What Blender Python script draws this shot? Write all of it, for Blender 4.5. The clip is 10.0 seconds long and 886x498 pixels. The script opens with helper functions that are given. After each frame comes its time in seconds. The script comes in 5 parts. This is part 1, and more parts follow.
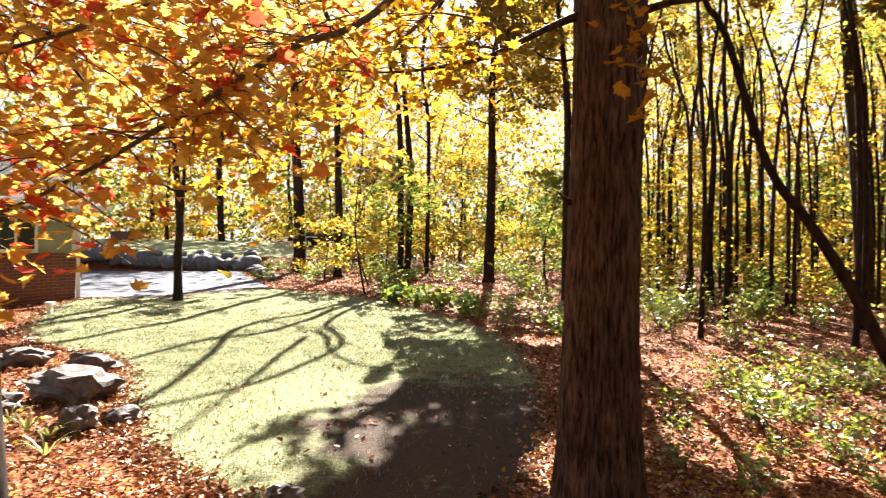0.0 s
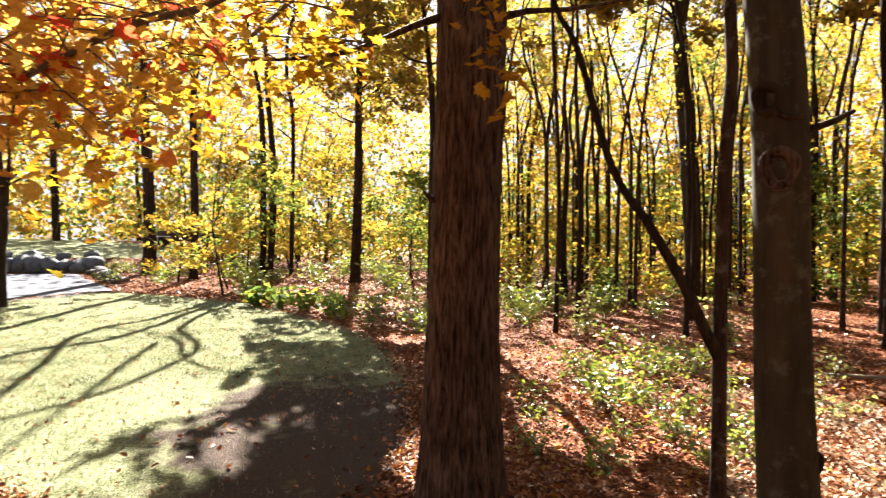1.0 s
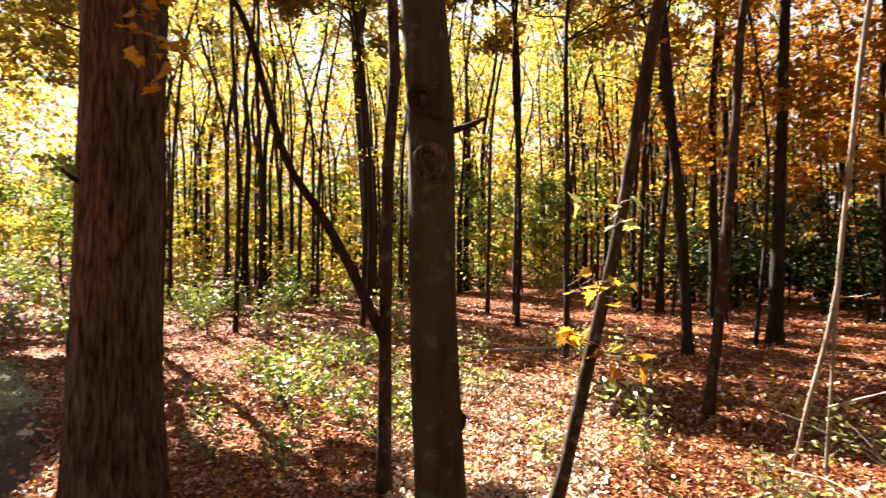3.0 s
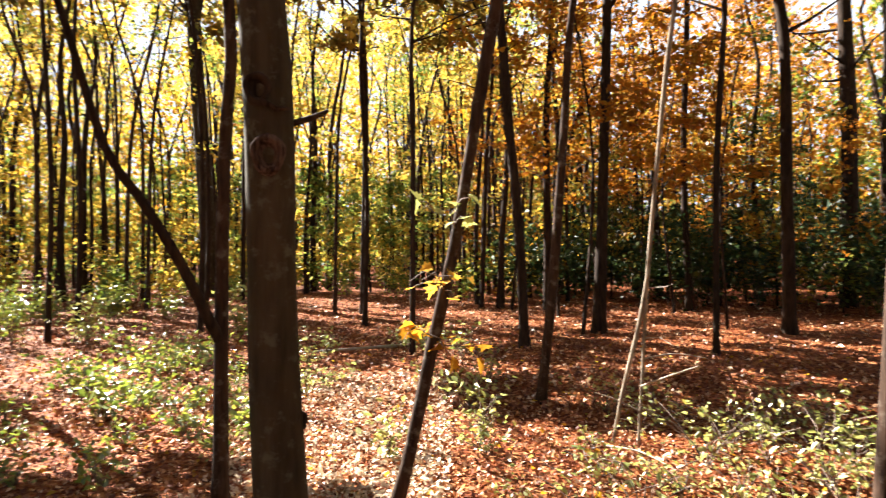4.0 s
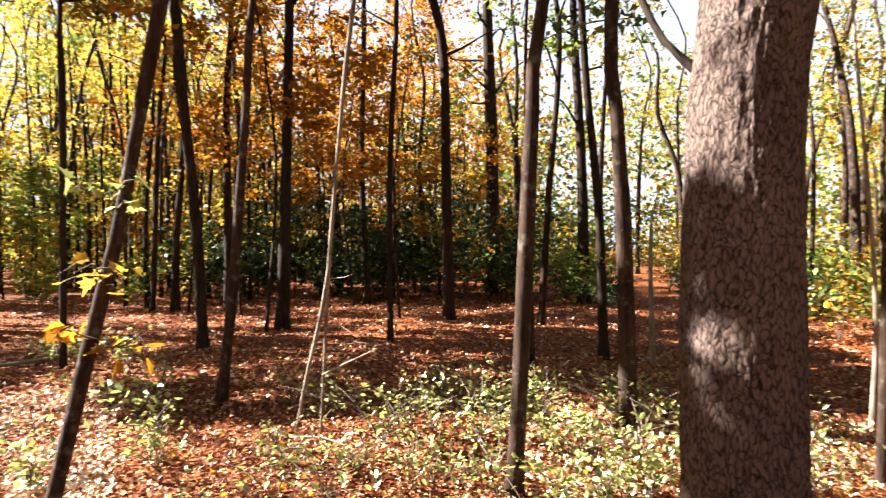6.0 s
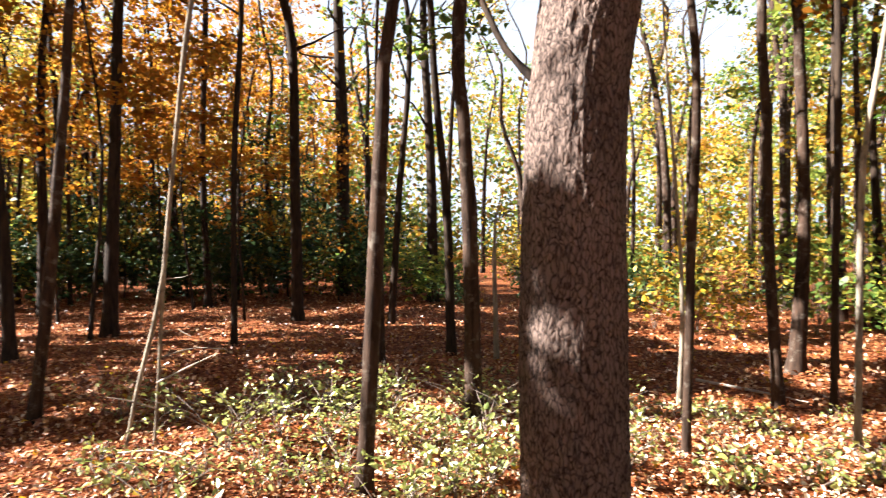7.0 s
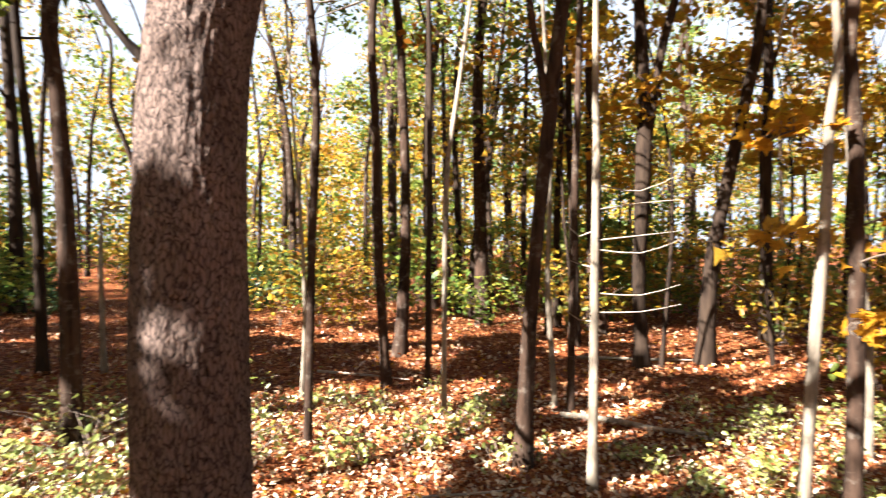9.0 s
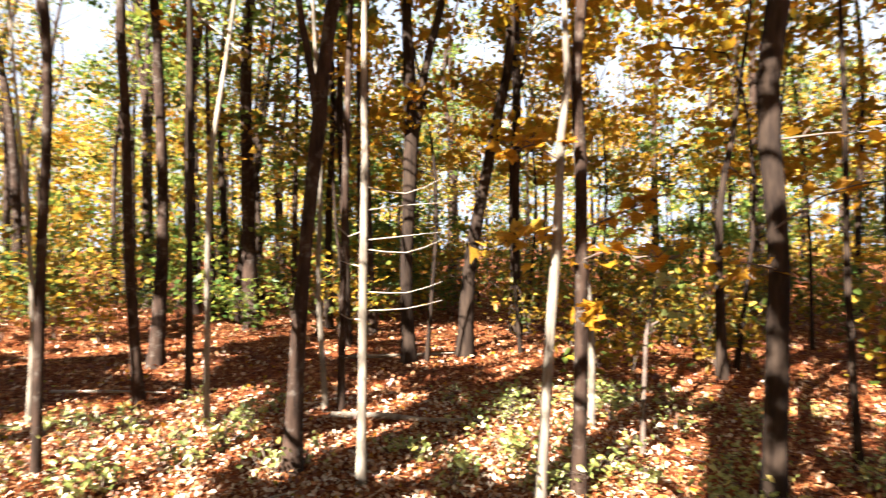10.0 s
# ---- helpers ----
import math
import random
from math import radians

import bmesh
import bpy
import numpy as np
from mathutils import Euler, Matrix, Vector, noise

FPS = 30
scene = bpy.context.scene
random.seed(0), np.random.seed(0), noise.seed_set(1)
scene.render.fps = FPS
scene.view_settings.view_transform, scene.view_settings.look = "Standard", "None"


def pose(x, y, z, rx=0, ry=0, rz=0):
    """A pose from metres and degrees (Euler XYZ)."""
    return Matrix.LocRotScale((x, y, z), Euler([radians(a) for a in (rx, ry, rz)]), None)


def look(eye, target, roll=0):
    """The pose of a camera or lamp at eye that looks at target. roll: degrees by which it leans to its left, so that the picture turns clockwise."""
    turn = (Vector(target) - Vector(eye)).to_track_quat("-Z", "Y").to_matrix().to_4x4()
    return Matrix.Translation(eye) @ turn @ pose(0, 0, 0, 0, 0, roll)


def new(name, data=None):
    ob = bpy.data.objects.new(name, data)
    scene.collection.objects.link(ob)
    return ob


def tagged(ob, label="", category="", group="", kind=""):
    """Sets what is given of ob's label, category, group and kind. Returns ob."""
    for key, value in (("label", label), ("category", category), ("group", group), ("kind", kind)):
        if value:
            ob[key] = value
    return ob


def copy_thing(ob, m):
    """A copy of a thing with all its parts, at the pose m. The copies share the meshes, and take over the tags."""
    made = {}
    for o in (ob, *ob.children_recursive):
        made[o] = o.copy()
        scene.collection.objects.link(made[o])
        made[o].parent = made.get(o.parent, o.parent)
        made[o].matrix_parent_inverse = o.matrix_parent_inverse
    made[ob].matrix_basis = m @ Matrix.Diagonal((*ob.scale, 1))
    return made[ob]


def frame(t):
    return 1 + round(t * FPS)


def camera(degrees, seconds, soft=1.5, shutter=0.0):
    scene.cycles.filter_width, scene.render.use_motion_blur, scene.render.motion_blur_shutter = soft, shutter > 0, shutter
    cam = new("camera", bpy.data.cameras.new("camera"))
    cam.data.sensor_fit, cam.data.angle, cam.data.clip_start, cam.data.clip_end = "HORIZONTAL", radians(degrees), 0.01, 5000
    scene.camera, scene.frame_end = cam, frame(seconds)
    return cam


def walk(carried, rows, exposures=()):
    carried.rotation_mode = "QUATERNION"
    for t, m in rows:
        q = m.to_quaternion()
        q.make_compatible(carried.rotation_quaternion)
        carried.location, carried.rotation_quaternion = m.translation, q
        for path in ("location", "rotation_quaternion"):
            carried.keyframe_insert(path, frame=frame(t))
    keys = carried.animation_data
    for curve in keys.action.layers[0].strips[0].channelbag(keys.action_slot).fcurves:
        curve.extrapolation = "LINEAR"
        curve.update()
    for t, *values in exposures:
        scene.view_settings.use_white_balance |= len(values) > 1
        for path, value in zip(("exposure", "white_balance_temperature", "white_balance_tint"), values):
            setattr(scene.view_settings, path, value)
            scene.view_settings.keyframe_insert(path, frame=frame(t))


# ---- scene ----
cam = camera(71.41, 10.0, 1.1, 0.35)
PATH = [
    (0.0, pose(-0.091, -0.004, 1.858) @ pose(0, 0, 0, 89.64, 0, -0.01) @ pose(0, 0, 0, 0, 0, 0.51)),
    (0.5, pose(-0.080, 0.004, 1.839) @ pose(0, 0, 0, 89.74, 0, -5.64) @ pose(0, 0, 0, 0, 0, 0.55)),
    (1.0, pose(-0.068, 0.019, 1.834) @ pose(0, 0, 0, 89.80, 0, -12.30) @ pose(0, 0, 0, 0, 0, 0.54)),
    (1.5, pose(-0.043, 0.034, 1.827) @ pose(0, 0, 0, 89.84, 0, -18.87) @ pose(0, 0, 0, 0, 0, 0.49)),
    (2.0, pose(-0.028, 0.025, 1.810) @ pose(0, 0, 0, 89.88, 0, -26.15) @ pose(0, 0, 0, 0, 0, 0.41)),
    (2.5, pose(0.001, 0.029, 1.782) @ pose(0, 0, 0, 89.93, 0, -33.80) @ pose(0, 0, 0, 0, 0, 0.39)),
    (4.0, pose(0.056, -0.003, 1.738) @ pose(0, 0, 0, 90.05, 0, -54.87) @ pose(0, 0, 0, 0, 0, 0.17)),
    (4.5, pose(0.054, -0.020, 1.721) @ pose(0, 0, 0, 90.05, 0, -62.50) @ pose(0, 0, 0, 0, 0, 0.02)),
    (5.0, pose(0.061, -0.021, 1.720) @ pose(0, 0, 0, 89.97, 0, -69.78) @ pose(0, 0, 0, 0, 0, -0.08)),
    (5.5, pose(0.069, -0.006, 1.693) @ pose(0, 0, 0, 90.00, 0, -76.76) @ pose(0, 0, 0, 0, 0, -0.09)),
    (7.0, pose(0.058, -0.012, 1.655) @ pose(0, 0, 0, 90.05, 0, -97.46) @ pose(0, 0, 0, 0, 0, 0.01)),
    (7.5, pose(0.058, -0.017, 1.640) @ pose(0, 0, 0, 90.06, 0, -104.44) @ pose(0, 0, 0, 0, 0, 0.02)),
    (8.0, pose(0.051, -0.028, 1.635) @ pose(0, 0, 0, 90.08, 0, -111.92) @ pose(0, 0, 0, 0, 0, 0.00)),
    (8.5, pose(0.044, -0.030, 1.638) @ pose(0, 0, 0, 90.04, 0, -120.96) @ pose(0, 0, 0, 0, 0, -0.12)),
    (9.0, pose(0.046, -0.041, 1.642) @ pose(0, 0, 0, 89.98, 0, -131.08) @ pose(0, 0, 0, 0, 0, -0.20)),
    (9.5, pose(0.034, -0.054, 1.641) @ pose(0, 0, 0, 89.97, 0, -141.12) @ pose(0, 0, 0, 0, 0, -0.23)),
    (10.0, pose(0.022, -0.047, 1.628) @ pose(0, 0, 0, 90.07, 0, -151.96) @ pose(0, 0, 0, 0, 0, -0.24)),
]
walk(cam, PATH, [(0.0, 3.1, 6350, 10), (5.0, 3.2, 6100, 10), (7.5, 3.2, 5800, 7), (10.0, 3.15, 5950, 8)])

# ---- light ----
SUN_AZ, SUN_EL = radians(5.6), radians(36.0)      # clockwise from +y
world = bpy.data.worlds.new("sky")
scene.world = world
world.use_nodes = True
wn = world.node_tree.nodes
sky = wn.new("ShaderNodeTexSky")
sky.sky_type, sky.sun_disc = "NISHITA", False
sky.dust_density = 1.6
sky.sun_elevation, sky.sun_rotation = SUN_EL, SUN_AZ
# a pale haze lies along the whole horizon and thins out upwards
wl = world.node_tree.links
w_at, w_sep, w_fade, w_mix = wn.new("ShaderNodeTexCoord"), wn.new("ShaderNodeSeparateXYZ"), wn.new("ShaderNodeMapRange"), wn.new("ShaderNodeMix")
w_fade.inputs["From Min"].default_value, w_fade.inputs["From Max"].default_value = 0.3, 0.6
w_fade.inputs["To Min"].default_value, w_fade.inputs["To Max"].default_value = 1.0, 0.0
w_mix.data_type = "RGBA"
w_mix.inputs[7].default_value = (5.6, 5.8, 6.3, 1)
wl.new(w_at.outputs["Generated"], w_sep.inputs[0])
wl.new(w_sep.outputs["Z"], w_fade.inputs["Value"])
wl.new(w_fade.outputs[0], w_mix.inputs[0])
wl.new(sky.outputs["Color"], w_mix.inputs[6])
wl.new(w_mix.outputs[2], wn["Background"].inputs["Color"])
wn["Background"].inputs["Strength"].default_value = 0.025
sun_data = bpy.data.lights.new("sun", "SUN")
sun_data.energy, sun_data.angle, sun_data.color = 5.0, radians(0.27), (1.0, 0.93, 0.82)
sun = new("sun", sun_data)
to_sun = Vector((math.sin(SUN_AZ) * math.cos(SUN_EL), math.cos(SUN_AZ) * math.cos(SUN_EL), math.sin(SUN_EL)))
sun.matrix_world = look(to_sun * 60, (0, 0, 0))


# ---- materials ----
class Mat:
    """A node material with short helpers."""
    def __init__(self, name):
        self.m = bpy.data.materials.new(name)
        self.m.use_nodes = True
        self.t = self.m.node_tree
        self.b = self.t.nodes["Principled BSDF"]
        self.out = self.t.nodes["Material Output"]

    def node(self, kind, **kw):
        n = self.t.nodes.new(kind)
        for k, v in kw.items():
            n.inputs[k.replace("_", " ")].default_value = v
        return n

    def link(self, a, b):
        self.t.links.new(a, b)

    def coords(self, scale, source="Object"):
        tc = self.t.nodes.new("ShaderNodeTexCoord")
        mp = self.node("ShaderNodeMapping", Scale=scale)
        self.link(tc.outputs[source], mp.inputs["Vector"])
        return mp.outputs["Vector"]

    def noise(self, vec, scale, detail=4.0, rough=0.6):
        n = self.node("ShaderNodeTexNoise", Scale=scale, Detail=detail, Roughness=rough)
        self.link(vec, n.inputs["Vector"])
        return n.outputs["Fac"]

    def ramp(self, fac, stops):
        r = self.t.nodes.new("ShaderNodeValToRGB")
        e = r.color_ramp.elements
        while len(e) < len(stops):
            e.new(0.5)
        for el, (p, c) in zip(e, stops):
            el.position, el.color = p, (*c, 1)
        self.link(fac, r.inputs["Fac"])
        return r.outputs["Color"]

    def mix(self, fac, a, b, mode="MIX"):
        n = self.t.nodes.new("ShaderNodeMix")
        n.data_type, n.blend_type = "RGBA", mode
        if isinstance(fac, float):
            n.inputs[0].default_value = fac
        else:
            self.link(fac, n.inputs[0])
        self.link(a, n.inputs[6])
        self.link(b, n.inputs[7])
        return n.outputs[2]

    def bump(self, height, strength, distance):
        n = self.node("ShaderNodeBump", Strength=strength, Distance=distance)
        self.link(height, n.inputs["Height"])
        self.link(n.outputs["Normal"], self.b.inputs["Normal"])


def leaf_mat(name, stops, trans=0.5, gloss=0.015, patchy=0.0):
    """Thin leaf: part diffuse, part letting light through, a slight sheen; each leaf its own tint."""
    k = Mat(name)
    k.t.nodes.remove(k.b)
    geo = k.t.nodes.new("ShaderNodeNewGeometry")
    col = k.ramp(geo.outputs["Random Per Island"], stops)
    blotch = k.noise(k.coords((1, 1, 1)), 60.0, 2.0)
    dark = k.ramp(blotch, [(0.3, (0.72, 0.66, 0.6)), (0.6, (1, 1, 1))])
    col = k.mix(1.0, col, dark, "MULTIPLY")
    if patchy:
        broad = k.ramp(k.noise(k.coords((1, 1, 1)), patchy, 5.0, 0.7), [(0.36, (0.32, 0.38, 0.30)), (0.5, (0.8, 0.85, 0.75)), (0.62, (1.15, 1.08, 1.1))])
        col = k.mix(1.0, col, broad, "MULTIPLY")
    d = k.t.nodes.new("ShaderNodeBsdfDiffuse")
    tr = k.t.nodes.new("ShaderNodeBsdfTranslucent")
    g = k.t.nodes.new("ShaderNodeBsdfGlossy")
    g.inputs["Roughness"].default_value = 0.42
    k.link(col, d.inputs["Color"])
    k.link(col, tr.inputs["Color"])
    m1 = k.t.nodes.new("ShaderNodeMixShader")
    m1.inputs[0].default_value = trans
    k.link(d.outputs[0], m1.inputs[1])
    k.link(tr.outputs[0], m1.inputs[2])
    m2 = k.t.nodes.new("ShaderNodeMixShader")
    m2.inputs[0].default_value = gloss
    k.link(m1.outputs[0], m2.inputs[1])
    k.link(g.outputs[0], m2.inputs[2])
    k.link(m2.outputs[0], k.out.inputs["Surface"])
    return k.m


def bark_mat(name, dark, light, ridge=18.0, depth=0.012, lichen=None, stretch=0.16, edge=(0.32, 0.62), plates=0.0):
    k = Mat(name)
    v = k.coords((ridge, ridge, ridge * stretch))
    a = k.noise(v, 1.0, 6.0, 0.65)
    big = k.noise(k.coords((1, 1, 0.5)), 2.3, 3.0)
    if plates:
        vo = k.t.nodes.new("ShaderNodeTexVoronoi")
        vo.feature = "DISTANCE_TO_EDGE"
        vo.inputs["Scale"].default_value = plates
        warp = k.t.nodes.new("ShaderNodeVectorMath")
        warp.operation = "MULTIPLY_ADD"
        nz = k.node("ShaderNodeTexNoise", Scale=11.0, Detail=3.0)
        k.link(k.coords((1, 1, 0.5)), nz.inputs["Vector"])
        warp.inputs[1].default_value = (0.09, 0.09, 0.09)
        k.link(nz.outputs["Color"], warp.inputs[0])
        k.link(k.coords((1, 1, 0.42)), warp.inputs[2])
        k.link(warp.outputs[0], vo.inputs["Vector"])
        m = k.t.nodes.new("ShaderNodeMath")
        m.operation = "MULTIPLY_ADD"
        k.link(vo.outputs["Distance"], m.inputs[0])
        m.inputs[1].default_value = 1.5
        k.link(a, m.inputs[2])
        a = m.outputs[0]
    col = k.ramp(a, [(edge[0], dark), (edge[1], light)])
    shade = k.ramp(big, [(0.3, (0.62, 0.6, 0.58)), (0.7, (1.15, 1.1, 1.05))])
    col = k.mix(1.0, col, shade, "MULTIPLY")
    if lichen:
        spot = k.noise(k.coords((1, 1, 1)), 9.0, 5.0, 0.7)
        mask = k.ramp(spot, [(0.54, (0, 0, 0)), (0.66, (1, 1, 1))])
        rgb = k.t.nodes.new("ShaderNodeRGB")
        rgb.outputs[0].default_value = (*lichen, 1)
        col = k.mix(mask, col, rgb.outputs[0])
    k.link(col, k.b.inputs["Base Color"])
    k.b.inputs["Roughness"].default_value = 0.9
    k.b.inputs["Specular IOR Level"].default_value = 0.12
    k.bump(a, 0.9, depth)
    return k.m


def plain_mat(name, base, rough=0.6, var=0.15, scale=6.0, metal=0.0, bump=0.0):
    k = Mat(name)
    f = k.noise(k.coords((1, 1, 1)), scale, 6.0)
    lo = tuple(c * (1 - var) for c in base)
    hi = tuple(c * (1 + var) for c in base)
    k.link(k.ramp(f, [(0.3, lo), (0.7, hi)]), k.b.inputs["Base Color"])
    k.b.inputs["Roughness"].default_value = rough
    k.b.inputs["Metallic"].default_value = metal
    if bump:
        k.bump(f, 0.7, bump)
    return k.m


YELLOW = leaf_mat("leaf_yellow", [(0.0, (0.50, 0.345, 0.042)), (0.35, (0.60, 0.43, 0.06)), (0.6, (0.55, 0.315, 0.035)), (0.8, (0.3784, 0.4214, 0.0688)), (1.0, (0.215, 0.3096, 0.0516))], 0.58)
GOLD = leaf_mat("leaf_gold", [(0.0, (0.5381, 0.3595, 0.0204)), (0.4, (0.5244, 0.2762, 0.017)), (0.75, (0.4692, 0.1997, 0.01445)), (1.0, (0.3306, 0.2907, 0.0272))], 0.58)
ORANGE = leaf_mat("leaf_orange", [(0.0, (0.4239, 0.1674, 0.0117)), (0.4, (0.378, 0.1179, 0.009)), (0.7, (0.4239, 0.2196, 0.0153)), (1.0, (0.2115, 0.0756, 0.0117))], 0.52)
GREEN = leaf_mat("leaf_green", [(0.0, (0.075, 0.135, 0.025)), (0.4, (0.135, 0.20, 0.036)), (0.75, (0.25, 0.28, 0.045)), (1.0, (0.42, 0.35, 0.045))], 0.55)
DARKGREEN = leaf_mat("leaf_dark_green", [(0.0, (0.014, 0.030, 0.010)), (0.6, (0.030, 0.052, 0.014)), (1.0, (0.085, 0.085, 0.02))], 0.35)
AUTUMN = leaf_mat("leaf_mixed", [(0.0, (0.06, 0.096, 0.018)), (0.3, (0.168, 0.18, 0.03)), (0.5, (0.288, 0.132, 0.0216)), (0.7, (0.504, 0.36, 0.036)), (0.85, (0.624, 0.396, 0.03)), (1.0, (0.264, 0.084, 0.018))], 0.5)
MAPLE = leaf_mat("leaf_maple", [(0.0, (0.68, 0.44, 0.085)), (0.40, (0.66, 0.35, 0.06)), (0.62, (0.70, 0.50, 0.11)), (0.86, (0.64, 0.31, 0.05)), (0.89, (0.62, 0.09, 0.035)), (1.0, (0.58, 0.06, 0.03))], 0.62, 0.03)
LITTER = leaf_mat("leaf_litter", [(0.0, (0.10, 0.024, 0.007)), (0.35, (0.21, 0.06, 0.018)), (0.66, (0.35, 0.135, 0.045)), (0.86, (0.52, 0.29, 0.14)), (1.0, (0.74, 0.56, 0.38))], 0.15, 0.04)
# paler litter tint: the brightness of sunlit patches put into leaf colour
SUNPATCH = leaf_mat("leaf_sunpatch", [(0.0, (0.42, 0.30, 0.19)), (0.5, (0.62, 0.50, 0.35)), (1.0, (0.76, 0.66, 0.50))], 0.2, 0.04)
SHRUB = leaf_mat("leaf_shrub", [(0.0, (0.17, 0.22, 0.045)), (0.4, (0.32, 0.34, 0.08)), (0.8, (0.46, 0.45, 0.14)), (1.0, (0.48, 0.37, 0.07))], 0.45, 0.07)
BUSH = leaf_mat("leaf_bush", [(0.0, (0.10, 0.16, 0.018)), (0.5, (0.20, 0.25, 0.03)), (1.0, (0.36, 0.34, 0.045))], 0.5, 0.09)
# darker, less translucent leaf for the high crowns added to cast shade
CANOPY = leaf_mat("leaf_bronze", [(0.0, (0.20, 0.12, 0.022)), (0.5, (0.30, 0.19, 0.03)), (1.0, (0.14, 0.13, 0.025))], 0.3)
GRASS = leaf_mat("grass_blade", [(0.0, (0.13, 0.16, 0.06)), (0.5, (0.28, 0.29, 0.16)), (1.0, (0.48, 0.45, 0.34))], 0.35, 0.06, patchy=1.6)

OAK_BARK = bark_mat("bark_oak", (0.018, 0.010, 0.0075), (0.15, 0.093, 0.068), 40.0, 0.012, stretch=0.12, edge=(0.38, 0.66))
SCALY_BARK = bark_mat("bark_scaly", (0.010, 0.006, 0.005), (0.165, 0.115, 0.096), 60.0, 0.010, stretch=0.4, edge=(0.40, 0.82), plates=44.0)
GRAY_BARK = bark_mat("bark_gray", (0.026, 0.020, 0.012), (0.060, 0.046, 0.028), 11.0, 0.004, (0.078, 0.068, 0.045))
DARK_BARK = bark_mat("bark_dark", (0.0105, 0.0063, 0.004725), (0.0441, 0.02835, 0.0189), 20.0, 0.01)
BROWN_BARK = bark_mat("bark_brown", (0.014, 0.008, 0.005), (0.058, 0.034, 0.023), 24.0, 0.008, (0.10, 0.078, 0.06))
PALE_BARK = bark_mat("bark_pale", (0.10, 0.078, 0.06), (0.32, 0.265, 0.205), 16.0, 0.005, (0.11, 0.09, 0.068))


def ground_mat():
    k = Mat("leaf_litter_ground")
    c = k.coords((1, 1, 1))
    vo = k.t.nodes.new("ShaderNodeTexVoronoi")
    vo.inputs["Scale"].default_value = 24.0
    k.link(c, vo.inputs["Vector"])
    sep = k.t.nodes.new("ShaderNodeSeparateColor")
    k.link(vo.outputs["Color"], sep.inputs[0])
    col = k.ramp(sep.outputs[0], [(0.0, (0.052, 0.013, 0.004)), (0.4, (0.13, 0.034, 0.010)), (0.75, (0.23, 0.078, 0.026)), (1.0, (0.36, 0.185, 0.085))])
    patch = k.noise(c, 0.45, 5.0)
    tint = k.ramp(patch, [(0.35, (0.75, 0.7, 0.62)), (0.65, (1.1, 0.95, 0.85))])
    k.link(k.mix(1.0, col, tint, "MULTIPLY"), k.b.inputs["Base Color"])
    k.b.inputs["Roughness"].default_value = 0.85
    k.b.inputs["Specular IOR Level"].default_value = 0.08
    k.bump(vo.outputs["Distance"], 0.8, 0.03)
    return k.m


def lawn_mat():
    k = Mat("lawn_turf")
    c = k.coords((1, 1, 1))
    fine = k.noise(c, 30.0, 6.0, 0.7)
    patch = k.noise(c, 0.9, 5.0, 0.65)
    g = k.ramp(fine, [(0.3, (0.08, 0.10, 0.035)), (0.52, (0.24, 0.25, 0.13)), (0.72, (0.44, 0.41, 0.28))])
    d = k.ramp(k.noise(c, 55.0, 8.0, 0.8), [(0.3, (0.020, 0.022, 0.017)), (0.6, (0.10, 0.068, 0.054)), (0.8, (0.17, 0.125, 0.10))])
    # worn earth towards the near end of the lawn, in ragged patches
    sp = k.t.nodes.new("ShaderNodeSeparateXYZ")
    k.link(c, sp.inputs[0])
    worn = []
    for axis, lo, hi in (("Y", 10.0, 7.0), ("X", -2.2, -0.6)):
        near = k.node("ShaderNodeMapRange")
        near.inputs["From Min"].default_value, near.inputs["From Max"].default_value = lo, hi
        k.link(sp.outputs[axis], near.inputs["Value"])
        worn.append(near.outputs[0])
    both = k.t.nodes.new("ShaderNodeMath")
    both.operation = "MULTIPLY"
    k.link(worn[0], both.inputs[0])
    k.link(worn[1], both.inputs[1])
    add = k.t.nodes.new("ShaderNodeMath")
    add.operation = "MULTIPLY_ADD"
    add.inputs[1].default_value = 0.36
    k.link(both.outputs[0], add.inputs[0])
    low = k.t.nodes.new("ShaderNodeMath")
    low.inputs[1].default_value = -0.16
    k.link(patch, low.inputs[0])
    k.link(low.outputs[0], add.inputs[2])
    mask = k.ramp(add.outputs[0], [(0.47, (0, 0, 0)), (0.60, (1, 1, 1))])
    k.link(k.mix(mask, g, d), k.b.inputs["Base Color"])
    k.b.inputs["Roughness"].default_value = 0.9
    k.b.inputs["Specular IOR Level"].default_value = 0.05
    k.bump(fine, 1.0, 0.04)
    return k.m


GROUND, LAWN = ground_mat(), lawn_mat()
ASPHALT = plain_mat("asphalt", (0.085, 0.088, 0.108), 0.85, 0.25, 40.0, bump=0.004)
ASPHALT.node_tree.nodes["Principled BSDF"].inputs["Specular IOR Level"].default_value = 0.1
ROCK = plain_mat("boulder_stone", (0.10, 0.082, 0.075), 0.85, 0.6, 9.0, bump=0.04)
WALLROCK = plain_mat("wall_stone", (0.10, 0.097, 0.102), 0.85, 0.5, 5.0, bump=0.02)
STEM = plain_mat("twig_bark", (0.10, 0.065, 0.045), 0.85, 0.4, 30.0)
DEADWOOD = plain_mat("dead_twig", (0.26, 0.21, 0.16), 0.85, 0.3, 30.0)


